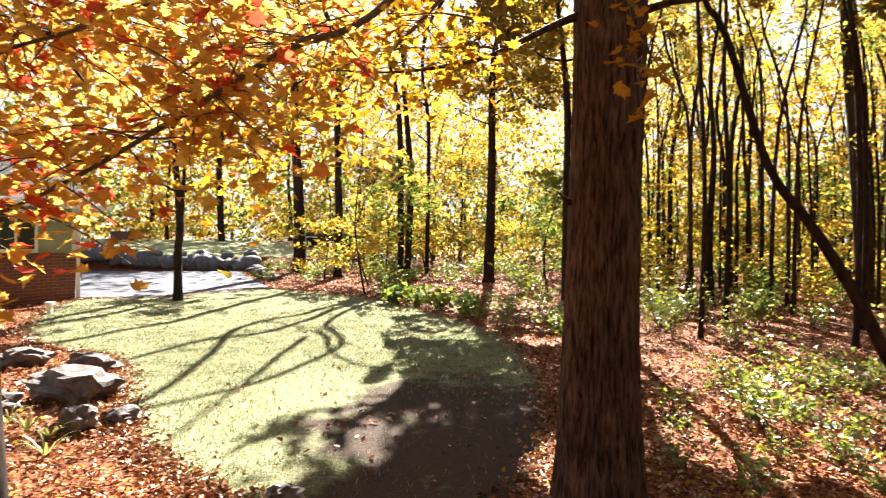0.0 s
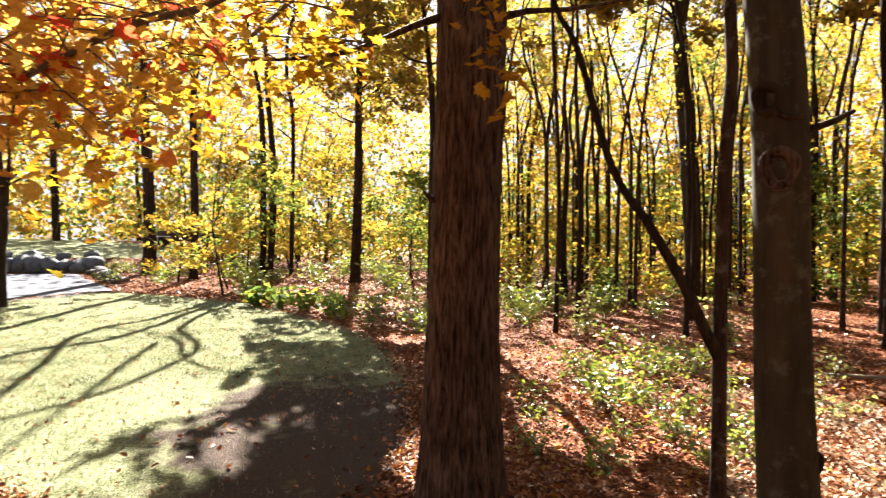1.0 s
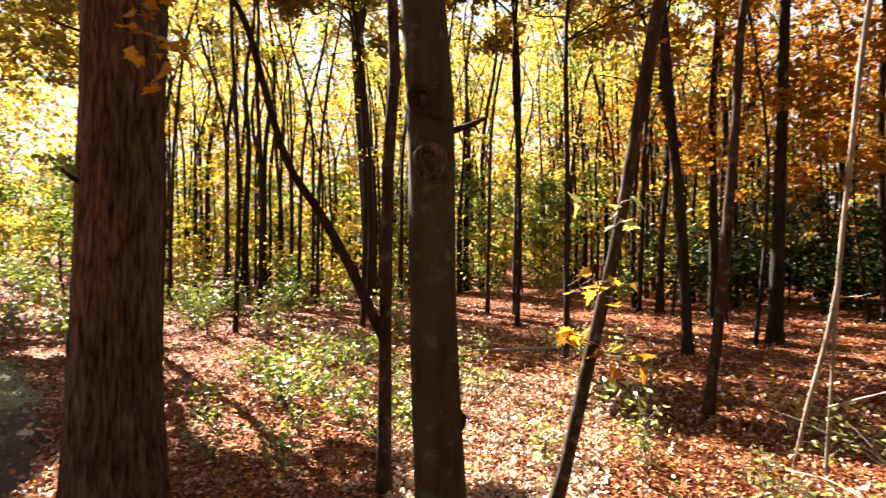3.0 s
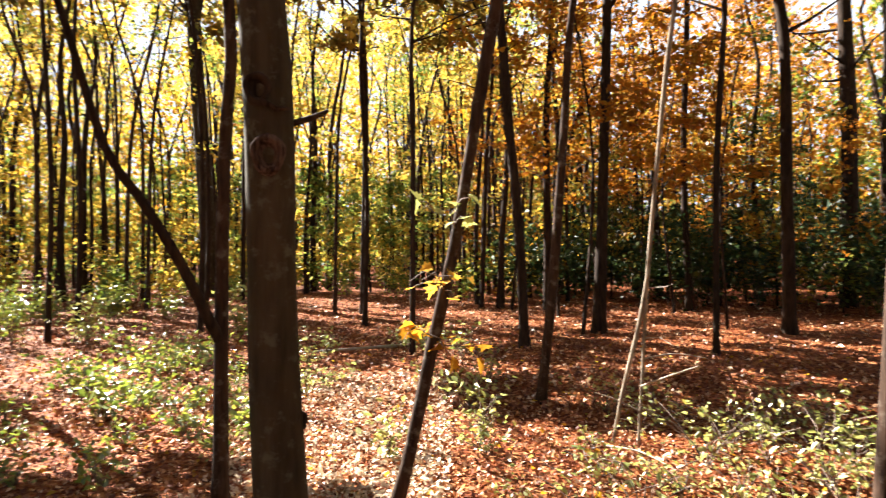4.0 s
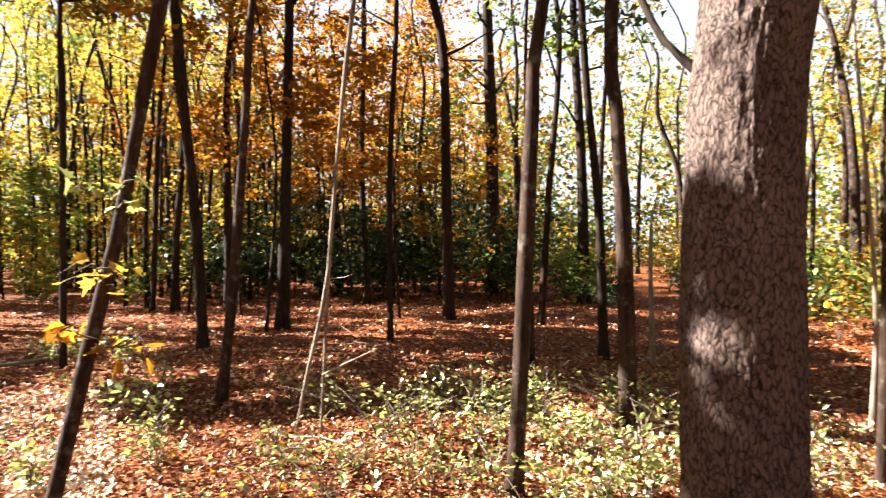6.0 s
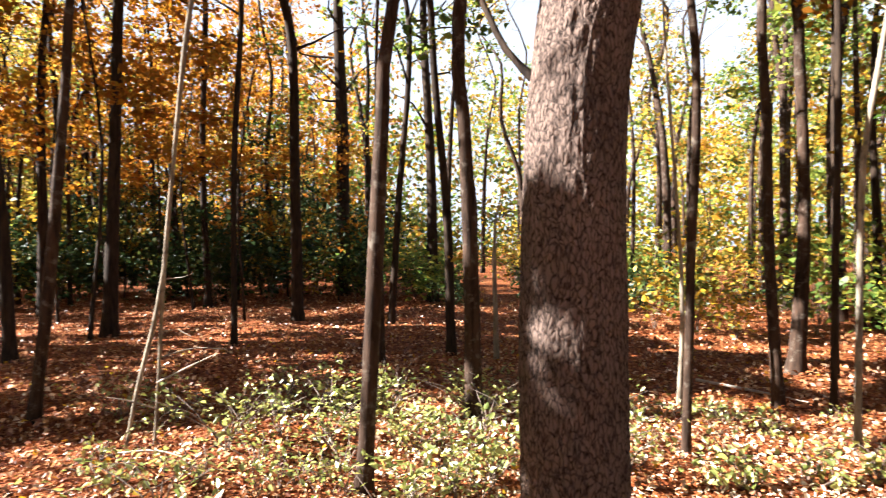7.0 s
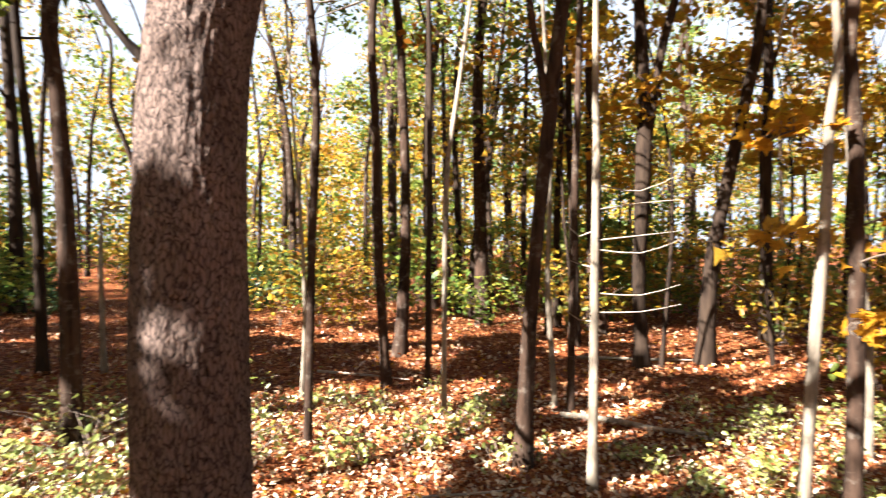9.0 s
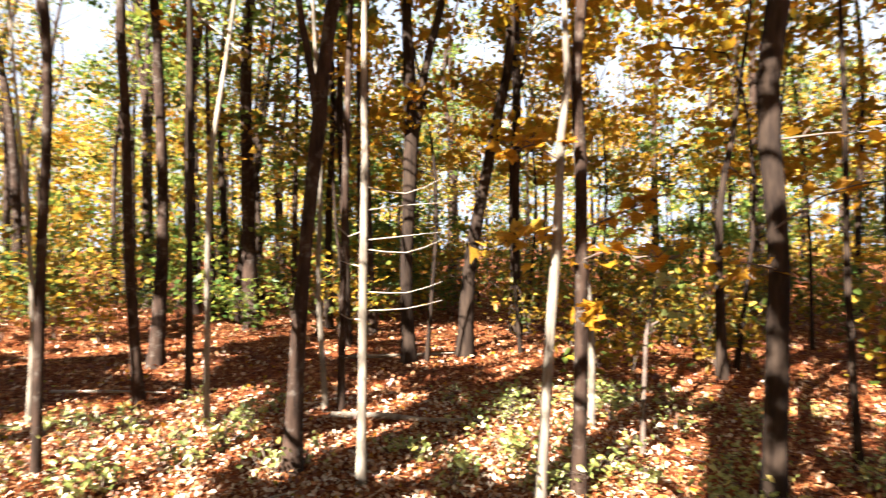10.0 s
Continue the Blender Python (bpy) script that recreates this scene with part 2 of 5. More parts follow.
# ---- shape helpers ----
def link_mesh(name, verts, faces, mat, parent=None, label="", smooth=True):
    me = bpy.data.meshes.new(name)
    if isinstance(faces, np.ndarray):
        n, k = faces.shape
        me.vertices.add(len(verts))
        me.vertices.foreach_set("co", np.asarray(verts, np.float32).ravel())
        me.loops.add(n * k)
        me.loops.foreach_set("vertex_index", faces.astype(np.int32).ravel())
        me.polygons.add(n)
        me.polygons.foreach_set("loop_start", np.arange(0, n * k, k, dtype=np.int32))
        me.update(calc_edges=True)
    else:
        me.from_pydata([tuple(v) for v in verts], [], faces)
    if smooth:
        me.polygons.foreach_set("use_smooth", np.ones(len(me.polygons), bool))
    me.materials.append(mat)
    ob = new(name, me)
    if parent:
        ob.parent = parent
    if label:
        tagged(ob, label)
    return ob


def part(name, bm, material, parent, label=""):
    me = bpy.data.meshes.new(name)
    bm.to_mesh(me)
    bm.free()
    me.materials.append(material)
    ob = new(name, me)
    ob.parent = parent
    return tagged(ob, label)


def smooth_step(a, b, x):
    u = np.clip((x - a) / (b - a), 0, 1)
    return u * u * (3 - 2 * u)


def wall_side(x, y):
    """How far a place lies behind the boulder wall, in metres."""
    d = (y - (34.9 + 0.30 * (x + 2.0)))
    return np.where(x < -6.5, d, -1.0)


def ground_z(x, y):
    x, y = np.asarray(x, float), np.asarray(y, float)
    z = 0.5 * smooth_step(16, 40, np.hypot(x, y))
    s = wall_side(x, y)
    z = z + 0.62 * smooth_step(0.2, 0.9, s) + 0.95 * smooth_step(1, 18, s)
    return z


def spline(pts, step=0.25):
    """Points on a smooth curve through pts (n x 4: place and radius)."""
    p = np.asarray(pts, float)
    q = np.vstack([2 * p[0] - p[1], p, 2 * p[-1] - p[-2]])
    out = []
    for i in range(1, len(q) - 2):
        n = max(1, int(np.linalg.norm(q[i + 1][:3] - q[i][:3]) / step))
        for u in np.arange(n) / n:
            a, b, c, d = q[i - 1], q[i], q[i + 1], q[i + 2]
            out.append(0.5 * (2 * b + (c - a) * u + (2 * a - 5 * b + 4 * c - d) * u * u + (3 * b - a - 3 * c + d) * u ** 3))
    out.append(p[-1])
    out = np.array(out)
    out[:, 3] = np.maximum(out[:, 3], 0.002)
    return out


def tube(curve, segs=8, rough=0.0, rng=None, base=0):
    """Rings along a curve. Returns verts, quads."""
    c = np.asarray(curve, float)
    n = len(c)
    t = np.gradient(c[:, :3], axis=0)
    t /= np.linalg.norm(t, axis=1, keepdims=True) + 1e-9
    ref = np.where(np.abs(t[:, 2:3]) > 0.8, np.array([[1.0, 0, 0]]), np.array([[0, 0, 1.0]]))
    u = np.cross(ref, t)
    u /= np.linalg.norm(u, axis=1, keepdims=True) + 1e-9
    v = np.cross(t, u)
    a = np.linspace(0, 2 * np.pi, segs, endpoint=False)
    r = c[:, 3][:, None] * np.ones(segs)
    if rough and rng is not None:
        r = r * (1 + rough * rng.standard_normal((n, segs)))
    ring = c[:, None, :3] + r[..., None] * (np.cos(a)[None, :, None] * u[:, None] + np.sin(a)[None, :, None] * v[:, None])
    i, j = np.meshgrid(np.arange(n - 1), np.arange(segs), indexing="ij")
    k = (j + 1) % segs
    f = np.stack([i * segs + j, i * segs + k, (i + 1) * segs + k, (i + 1) * segs + j], -1).reshape(-1, 4)
    return ring.reshape(-1, 3), f + base


def join(pieces):
    vs, fs, n = [], [], 0
    for v, f in pieces:
        vs.append(v)
        fs.append(f + n)
        n += len(v)
    return np.vstack(vs), np.vstack(fs)


def leaves(centres, size, rng, flat=0.5, slim=0.62, oval=False):
    """Folded leaf blades at the centres: four corners each, two facets."""
    c = np.asarray(centres, float)
    n = len(c)
    nrm = rng.standard_normal((n, 3))
    nrm[:, 2] = nrm[:, 2] * (1 - flat) + flat * 1.6 * np.sign(rng.standard_normal(n) + 0.6)
    nrm /= np.linalg.norm(nrm, axis=1, keepdims=True)
    d = rng.standard_normal((n, 3))
    d -= (d * nrm).sum(1, keepdims=True) * nrm
    d /= np.linalg.norm(d, axis=1, keepdims=True)
    w = np.cross(nrm, d)
    s = (size * rng.uniform(0.6, 1.3, n))[:, None]
    fold = s * 0.16
    if oval:
        tip = -nrm * fold * rng.uniform(-1, 2.0, (n, 1))
        r1, r2 = c - d * s * 0.2 + w * s * slim * 0.46 + nrm * fold, c + d * s * 0.2 + w * s * slim * 0.4 + nrm * fold * 0.8 + tip * 0.4
        l1, l2 = c - d * s * 0.2 - w * s * slim * 0.46 + nrm * fold, c + d * s * 0.2 - w * s * slim * 0.4 + nrm * fold * 0.8 + tip * 0.4
        v = np.stack([c - d * s * 0.5, r1, r2, c + d * s * 0.55 + tip, l2, l1], 1).reshape(-1, 3)
        k = 6 * np.arange(n)[:, None]
        return v, np.vstack([k + [0, 1, 2, 3], k + [3, 4, 5, 0]])
    a = c - d * s * 0.5
    b = c + w * s * slim * 0.5 + nrm * fold
    e = c + d * s * 0.5 - nrm * fold * rng.uniform(-1, 1.5, (n, 1))
    g = c - w * s * slim * 0.5 + nrm * fold
    v = np.stack([a, b, e, g], 1).reshape(-1, 3)
    return v, np.arange(n * 4).reshape(n, 4)


LOBES = [(0.0, 0.0), (0.16, 0.10), (0.40, 0.05), (0.30, 0.22), (0.52, 0.42), (0.28, 0.44), (0.30, 0.62), (0.14, 0.58), (0.0, 1.0)]


def maple_leaves(centres, size, rng, droop=0.5):
    """Lobed leaves: a fan of the outline, bent along the midrib."""
    out = np.array(LOBES + [(-x, y) for x, y in LOBES[-2:0:-1]])
    m = len(out)
    c = np.asarray(centres, float)
    n = len(c)
    nrm = rng.standard_normal((n, 3)) * 0.55 + np.array([0, 0, 1.0])
    nrm /= np.linalg.norm(nrm, axis=1, keepdims=True)
    d = rng.standard_normal((n, 3))
    d[:, 2] -= droop
    d -= (d * nrm).sum(1, keepdims=True) * nrm
    d /= np.linalg.norm(d, axis=1, keepdims=True)
    w = np.cross(nrm, d)
    s = size * rng.uniform(0.65, 1.2, n)
    x, y = out[:, 0], out[:, 1] - 0.35
    lift = np.abs(x)[None] * rng.uniform(0.0, 0.5, (n, 1)) - (y ** 2)[None] * rng.uniform(0, 0.5, (n, 1))
    v = c[:, None] + s[:, None, None] * (x[None, :, None] * w[:, None] + y[None, :, None] * d[:, None] + lift[..., None] * nrm[:, None])
    k = np.arange(1, m - 1)
    tri = np.stack([np.zeros_like(k), k, k + 1], 1)
    f = (np.arange(n)[:, None, None] * m + tri[None]).reshape(-1, 3)
    return v.reshape(-1, 3), f


def trunk_curve(path, top, wobble, rng, swell=0.3, step=0.35):
    """Carry the lower trunk on upwards to its top with a taper."""
    p = [list(q) for q in path]
    if top > p[-1][2] + 0.6:
        a, b = np.array(p[-2]), np.array(p[-1])
        d = (b[:3] - a[:3]) / max(b[2] - a[2], 0.2)
        z0, r0 = b[2], b[3]
        n = max(2, int((top - z0) / 2.5))
        for i in range(1, n + 1):
            h = (top - z0) * i / n
            w = rng.standard_normal(2) * wobble * h * 0.12
            soft = h - 0.35 * h * h / (top - z0)
            p.append([b[0] + d[0] * soft + w[0], b[1] + d[1] * soft + w[1], z0 + h, r0 * (1 - 0.88 * i / n)])
    c = spline(p, step)
    flare = np.maximum(0, 1 - (c[:, 2] - c[0, 2]) / 0.35) ** 2
    c[:, 3] *= 1 + swell * flare
    return c


def limbs_of(curve, lo, hi, count, reach, rng, thick=0.05):
    """Curved limbs that leave the trunk between two heights."""
    out = []
    zs = curve[:, 2]
    for h in np.sort(rng.uniform(lo, hi, count)):
        i = int(np.argmin(np.abs(zs - h)))
        s = curve[i]
        a = rng.uniform(0, 2 * np.pi)
        ln = reach * rng.uniform(0.5, 1.1) * (1 - 0.55 * (h - lo) / max(hi - lo, 0.1))
        d = np.array([math.cos(a), math.sin(a), 0])
        e = rng.standard_normal((3, 3)) * 0.1 * ln
        p = [(*s[:3], min(s[3] * 0.5, thick)), (*(s[:3] + d * ln * 0.35 + [0, 0, ln * 0.22] + e[0]), min(s[3] * 0.35, thick * 0.6)),
             (*(s[:3] + d * ln * 0.7 + [0, 0, ln * 0.36] + e[1]), 0.28 * thick), (*(s[:3] + d * ln + [0, 0, ln * 0.42] + e[2]), 0.005)]
        out.append(spline(p, 0.4))
    return out


def crown_points(limbs, count, spread, rng):
    ends = np.vstack([l[len(l) // 3:, :3] for l in limbs])
    clumps = ends[rng.integers(0, len(ends), max(5, count // 45))] + rng.standard_normal((max(5, count // 45), 3)) * spread
    return clumps[rng.integers(0, len(clumps), count)] + rng.standard_normal((count, 3)) * [0.32, 0.32, 0.18] * spread


def tree(name, label, path, top, bark, leaf, count, seed, crown=(5.0, 12.0), reach=2.6, nlimbs=12, leaf_size=0.16, segs=10, spread=0.7, group="trees of the wood", stems=(), canopy=0, wide=3.6):
    """A tree: trunk, branches and crown under one base."""
    rng = np.random.default_rng(seed)
    base = tagged(new(name), label, "tree", group)
    x0, y0, z0 = path[0][:3]
    base.location = (x0, y0, z0)
    off = np.array([x0, y0, z0, 0])
    c = trunk_curve(path, top, 1.0, rng, 0.3, 0.35 if group == "trees of the wood" else 0.8) - off
    pieces = [tube(c, segs, 0.03, rng)]
    limb = limbs_of(c, crown[0] - z0, min(crown[1], top - 0.3), nlimbs, reach, rng, 0.05 if group == "trees of the wood" else 0.014)
    for s in stems:
        sc = trunk_curve(s, top * 0.85, 1.0, rng) - off
        pieces.append(tube(sc, segs, 0.03, rng))
        limb += limbs_of(sc, crown[0], min(crown[1], top * 0.8), nlimbs // 2 + 1, reach, rng)
    v, f = join(pieces)
    link_mesh("trunk", v, f, bark, base)
    if group == "trees of the wood":
        for l in limb:
            v, f = tube(l, 5)
            link_mesh("limb", v, f, bark, base)
    else:
        v, f = join([tube(l[::2] if len(l) > 5 else l, 3) for l in limb])
        tagged(link_mesh("branchwork", v, f, bark, base), kind="stuff")
    # canopy: leaves of an added high crown, out of view, that shades the floor
    if canopy:
        high = limbs_of(c, max(8.0, crown[0] + 1.0), c[-1, 2] - 0.5, 16, wide, rng)
        for l in high:
            v, f = tube(l, 5)
            link_mesh("limb", v, f, bark, base)
        v, f = leaves(crown_points(high, canopy, 0.8, rng), 0.27, rng)
        tagged(link_mesh("upper_crown", v, f, CANOPY, base, smooth=False), kind="stuff")
    if count:
        v, f = leaves(crown_points(limb, count, spread, rng), leaf_size, rng)
        tagged(link_mesh("crown", v, f, leaf, base, smooth=False), kind="stuff")
    return base


# ---- ground ----
def sheet(name, xs, ys, mat, label, category, lift=0.0):
    X, Y = np.meshgrid(xs, ys, indexing="ij")
    Z = ground_z(X, Y) + lift
    near = np.exp(-(np.hypot(X, Y) / 25) ** 2)
    Z = Z + near * 0.035 * (np.sin(X * 1.7 + 0.6 * Y) * np.sin(Y * 1.3 - 0.4 * X)) * (np.hypot(X, Y) > 3)
    n, m = X.shape
    i, j = np.meshgrid(np.arange(n - 1), np.arange(m - 1), indexing="ij")
    f = np.stack([i * m + j, (i + 1) * m + j, (i + 1) * m + j + 1, i * m + j + 1], -1).reshape(-1, 4)
    return tagged(link_mesh(name, np.stack([X, Y, Z], -1).reshape(-1, 3), f, mat), label, category, kind="structure")


def spaced():
    a = np.concatenate([np.arange(0, 12, 0.25), np.arange(12, 60, 1.0), np.geomspace(60, 3000, 14)])
    return np.concatenate([-a[:0:-1], a])


sheet("ground", spaced(), spaced(), GROUND, "woodland floor covered in fallen russet leaves", "ground")


def near_z(x, y):
    """The height of the floor's surface, swells included."""
    r = np.hypot(x, y)
    return ground_z(x, y) + np.exp(-(r / 25) ** 2) * 0.035 * (np.sin(x * 1.7 + 0.6 * y) * np.sin(y * 1.3 - 0.4 * x)) * (r > 3)


def outline_curve(pts, n=8):
    """A closed smooth outline in plan."""
    p = np.asarray(pts, float)
    m = len(p)
    out = []
    for i in range(m):
        a, b, c, d = p[i - 1], p[i], p[(i + 1) % m], p[(i + 2) % m]
        for u in np.arange(n) / n:
            out.append(0.5 * (2 * b + (c - a) * u + (2 * a - 5 * b + 4 * c - d) * u * u + (3 * b - a - 3 * c + d) * u ** 3))
    return np.array(out)


def inside(x, y, poly):
    x, y = np.asarray(x), np.asarray(y)
    ok = np.zeros(x.shape, bool)
    for (x1, y1), (x2, y2) in zip(poly, np.roll(poly, -1, 0)):
        cross = ((y1 > y) != (y2 > y)) & (x < (x2 - x1) * (y - y1) / (y2 - y1 + 1e-12) + x1)
        ok ^= cross
    return ok


def patch(name, poly, mat, label, category, lift, cell):
    """A piece of ground inside an outline, lying just over the floor, with its edge let into it."""
    bm = bmesh.new()
    vs = [bm.verts.new((x, y, 0)) for x, y in poly]
    bm.faces.new(vs)
    bmesh.ops.triangulate(bm, faces=bm.faces[:])
    lo, hi = poly.min(0), poly.max(0)
    for axis in (0, 1):
        for c in np.arange(lo[axis] + cell, hi[axis], cell):
            co, no = [0, 0, 0], [0, 0, 0]
            co[axis], no[axis] = c, 1
            bmesh.ops.bisect_plane(bm, geom=bm.verts[:] + bm.edges[:] + bm.faces[:], plane_co=co, plane_no=no)
    for v in bm.verts:
        v.co.z = float(near_z(v.co.x, v.co.y)) + lift
    me = bpy.data.meshes.new(name)
    bm.normal_update()
    if sum(f.normal.z for f in bm.faces) < 0:
        bmesh.ops.reverse_faces(bm, faces=bm.faces[:])
    bm.to_mesh(me)
    bm.free()
    me.materials.append(mat)
    return tagged(new(name, me), label, category, kind="structure")


LAWN_EDGE = outline_curve([(-6.9, 23.2), (-4.5, 22.0), (-1.9, 19.6), (-0.1, 16.1), (1.0, 13.0), (1.35, 9.4), (1.2, 7.1), (0.55, 4.6), (-0.6, 3.4), (-1.5, 4.2), (-2.3, 5.0),
                           (-3.1, 5.9), (-4.0, 7.5), (-5.2, 9.6), (-7.6, 11.3), (-9.4, 13.9), (-11.2, 18.4), (-9.2, 20.2)])
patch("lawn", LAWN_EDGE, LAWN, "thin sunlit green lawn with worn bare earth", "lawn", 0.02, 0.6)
DRIVE_EDGE = outline_curve([(-6.9, 23.2), (-9.0, 20.1), (-11.4, 18.9), (-14.5, 17.8), (-24.0, 22.0), (-20.0, 28.9), (-14.4, 30.6), (-10.9, 31.6), (-9.2, 28.4), (-7.6, 25.4)], 5)
patch("driveway", DRIVE_EDGE, ASPHALT, "grey asphalt driveway dappled with sun", "driveway", 0.03, 1.5)
FAR_GRASS = outline_curve([(-34.0, 27.5), (-20.0, 31.6), (-13.0, 33.6), (-8.6, 34.6), (-7.2, 40.0), (-14.0, 46.0), (-34.0, 46.0)], 5)
patch("far_lawn", FAR_GRASS, LAWN, "sunny strip of grass above the boulder wall", "lawn", 0.03, 0.7)


# ---- the near trunks, with modelled bark ----
def bark_noise(n_ang, n_z, ang, z, rng):
    """Smooth random values on a cylinder grid, at the angles (0..1) and heights (in cells)."""
    g = rng.uniform(-1, 1, (n_z + 2, n_ang))
    a = ang * n_ang
    i, j = np.floor(a).astype(int), np.clip(np.floor(z).astype(int), 0, n_z)
    u, w = a - i, np.clip(z - j, 0, 1)
    u, w = u * u * (3 - 2 * u), w * w * (3 - 2 * w)
    i0, i1 = i % n_ang, (i + 1) % n_ang
    return (g[j, i0] * (1 - u) + g[j, i1] * u) * (1 - w) + (g[j + 1, i0] * (1 - u) + g[j + 1, i1] * u) * w


def ridged_trunk(curve, ridges, cell, depth, rng, segs=200):
    """A thick trunk whose bark stands out in long broken ridges."""
    v, f = tube(curve, segs)
    n = len(curve)
    ang = np.tile(np.arange(segs) / segs, n)
    z = np.repeat(curve[:, 2] - curve[0, 2], segs)
    warp = 0.012 * bark_noise(9, 40, ang, z / 0.5, rng)
    a = (ang + warp) % 1.0
    h = 0.62 * (1 - np.abs(bark_noise(ridges, 200, a, z / cell, rng)) * 1.6) + 0.3 * bark_noise(ridges * 3, 500, a, z / (cell * 0.35), rng)
    slow = bark_noise(6, 30, ang, z / 0.6, rng)
    c = np.repeat(curve[:, :3], segs, 0)
    out = v - c
    out /= np.linalg.norm(out, axis=1, keepdims=True)
    return v + out * (depth * h + depth * 0.35 * slow)[:, None], f


def great_tree(name, label, path, top, bark, leaf, count, seed, ridges, cell, depth, flare, crown, reach, nlimbs, leaf_size):
    rng = np.random.default_rng(seed)
    base = tagged(new(name), label, "tree", "trees of the wood")
    base.location = path[0][:3]
    off = np.array([*path[0][:3], 0])
    c = trunk_curve(path, top, 0.6, rng, 0.0) - off
    low = spline(c[c[:, 2] < 5.0][::3], 0.028)
    low[:, 3] *= 1 + flare * np.maximum(0, 1 - low[:, 2] / 0.5) ** 2
    v, f = ridged_trunk(low, ridges, cell, depth, rng)
    high = np.vstack([low[-4:], c[c[:, 2] > low[-1, 2] + 0.2]])
    w, g = tube(high, 24)
    v, f = join([(v, f), (w, g)])
    link_mesh("trunk", v, f, bark, base)
    limb = limbs_of(c, crown[0], crown[1], nlimbs, reach, rng)
    for l in limb:
        v, f = tube(l, 6)
        link_mesh("limb", v, f, bark, base)
    v, f = leaves(crown_points(limb, count, 0.8, rng), leaf_size, rng)
    tagged(link_mesh("crown", v, f, leaf, base, smooth=False), kind="stuff")
    return base


def branch(parent, pts, mat, name="branch", segs=7):
    """A bare branch through a few places in the world, under a tree."""
    o = np.array([*parent.location, 0])
    v, f = tube(spline(np.array(pts) - o, 0.1), segs)
    return link_mesh(name, v, f, mat, parent)


def sprays(parent, pts, mat, seed, twigs, reach, per, size, name="leaf_spray", spread=0.13, droop=0.5, flat=0.45, lean=0.0):
    """Twigs that leave a branch, with lobed leaves along them."""
    rng = np.random.default_rng(seed)
    o = np.array([*parent.location, 0])
    c = spline(np.array(pts) - o, 0.06)
    main = c[-1, :3] - c[0, :3]
    main /= np.linalg.norm(main)
    wood, spots = [], []
    for i in range(twigs):
        s = c[rng.integers(len(c) // 12, len(c))]
        d = rng.standard_normal(3)
        d[2] *= flat
        d = d / np.linalg.norm(d) + main * 0.7 + np.array([0, lean, 0.4 * lean])
        d /= np.linalg.norm(d)
        ln = reach * rng.uniform(0.4, 1.1)
        e = s[:3] + d * ln + [0, 0, -0.1 * ln]
        m = s[:3] + d * ln * 0.5 + rng.standard_normal(3) * 0.05 * ln + [0, 0, 0.03]
        t = spline([(*s[:3], 0.005), (*m, 0.0035), (*e, 0.002)], 0.08)
        wood.append(tube(t, 4))
        spots.append(t[rng.integers(len(t) // 4, len(t), per), :3] + rng.standard_normal((per, 3)) * spread)
    v, f = join(wood)
    tagged(link_mesh("twigwork", v, f, STEM, parent), kind="stuff")
    p = np.vstack(spots)
    if len(p) < 60:
        for q in p:
            v, f = maple_leaves(q[None], size, rng, droop)
            link_mesh("leaf", v, f, mat, parent, smooth=False)
    else:
        v, f = maple_leaves(p, size, rng, droop)
        tagged(link_mesh(name, v, f, mat, parent, smooth=False), kind="stuff")


maple = great_tree("maple_tree", "old maple with deeply furrowed brown bark beside the lawn", [(1.03, 4.36, -0.05, 0.330), (1.03, 4.36, 0.36, 0.292), (1.03, 4.36, 0.76, 0.272), (1.03, 4.36, 1.56, 0.250), (1.05, 4.35, 2.36, 0.240), (1.07, 4.35, 3.16, 0.240), (1.07, 4.35, 3.56, 0.242)], 17.0, OAK_BARK, CANOPY, 6200, 11, 52, 0.17, 0.016, 0.04, (5.8, 15.0), 5.2, 24, 0.17)
low_limb = [(1.02, 4.30, 5.2, 0.07), (0.55, 3.7, 4.5, 0.045), (-0.33, 2.95, 3.05, 0.020), (-0.80, 2.75, 2.72, 0.016), (-1.28, 2.65, 2.37, 0.012), (-1.72, 2.55, 2.07, 0.009), (-2.05, 2.45, 1.90, 0.006), (-2.4, 2.3, 1.75, 0.004)]
branch(maple, low_limb, STEM)
sprays(maple, low_limb[2:], MAPLE, 21, 66, 0.62, 18, 0.088, lean=0.5)
high_limb = [(0.95, 4.30, 5.6, 0.06), (0.2, 3.6, 4.7, 0.035), (-0.9, 3.2, 3.45, 0.018), (-1.7, 3.0, 2.95, 0.012), (-2.6, 2.8, 2.6, 0.006)]
branch(maple, high_limb, STEM)
sprays(maple, high_limb[2:], MAPLE, 22, 76, 0.75, 18, 0.088, lean=0.3)
fine_limb = [(0.9, 4.35, 5.0, 0.05), (0.3, 4.6, 4.2, 0.025), (-0.5, 4.6, 3.3, 0.014), (-1.1, 4.5, 2.9, 0.008), (-1.5, 4.4, 2.5, 0.004)]
branch(maple, fine_limb, STEM)
sprays(maple, fine_limb[1:], GOLD, 23, 60, 0.85, 13, 0.095)
left_limb = [(0.90, 4.33, 3.50, 0.035), (0.62, 4.25, 3.36, 0.024), (0.36, 4.15, 3.20, 0.020), (0.10, 4.05, 3.07, 0.015), (-0.38, 3.9, 2.95, 0.008), (-0.8, 3.8, 2.93, 0.004)]
branch(maple, left_limb, OAK_BARK)
branch(maple, [(0.36, 4.15, 3.20, 0.012), (0.22, 4.1, 3.32, 0.010), (-0.1, 4.0, 3.36, 0.006), (-0.4, 3.9, 3.3, 0.003)], STEM)
branch(maple, [(0.36, 4.15, 3.20, 0.010), (0.0, 4.0, 3.14, 0.006), (-0.5, 3.9, 3.10, 0.003)], STEM)
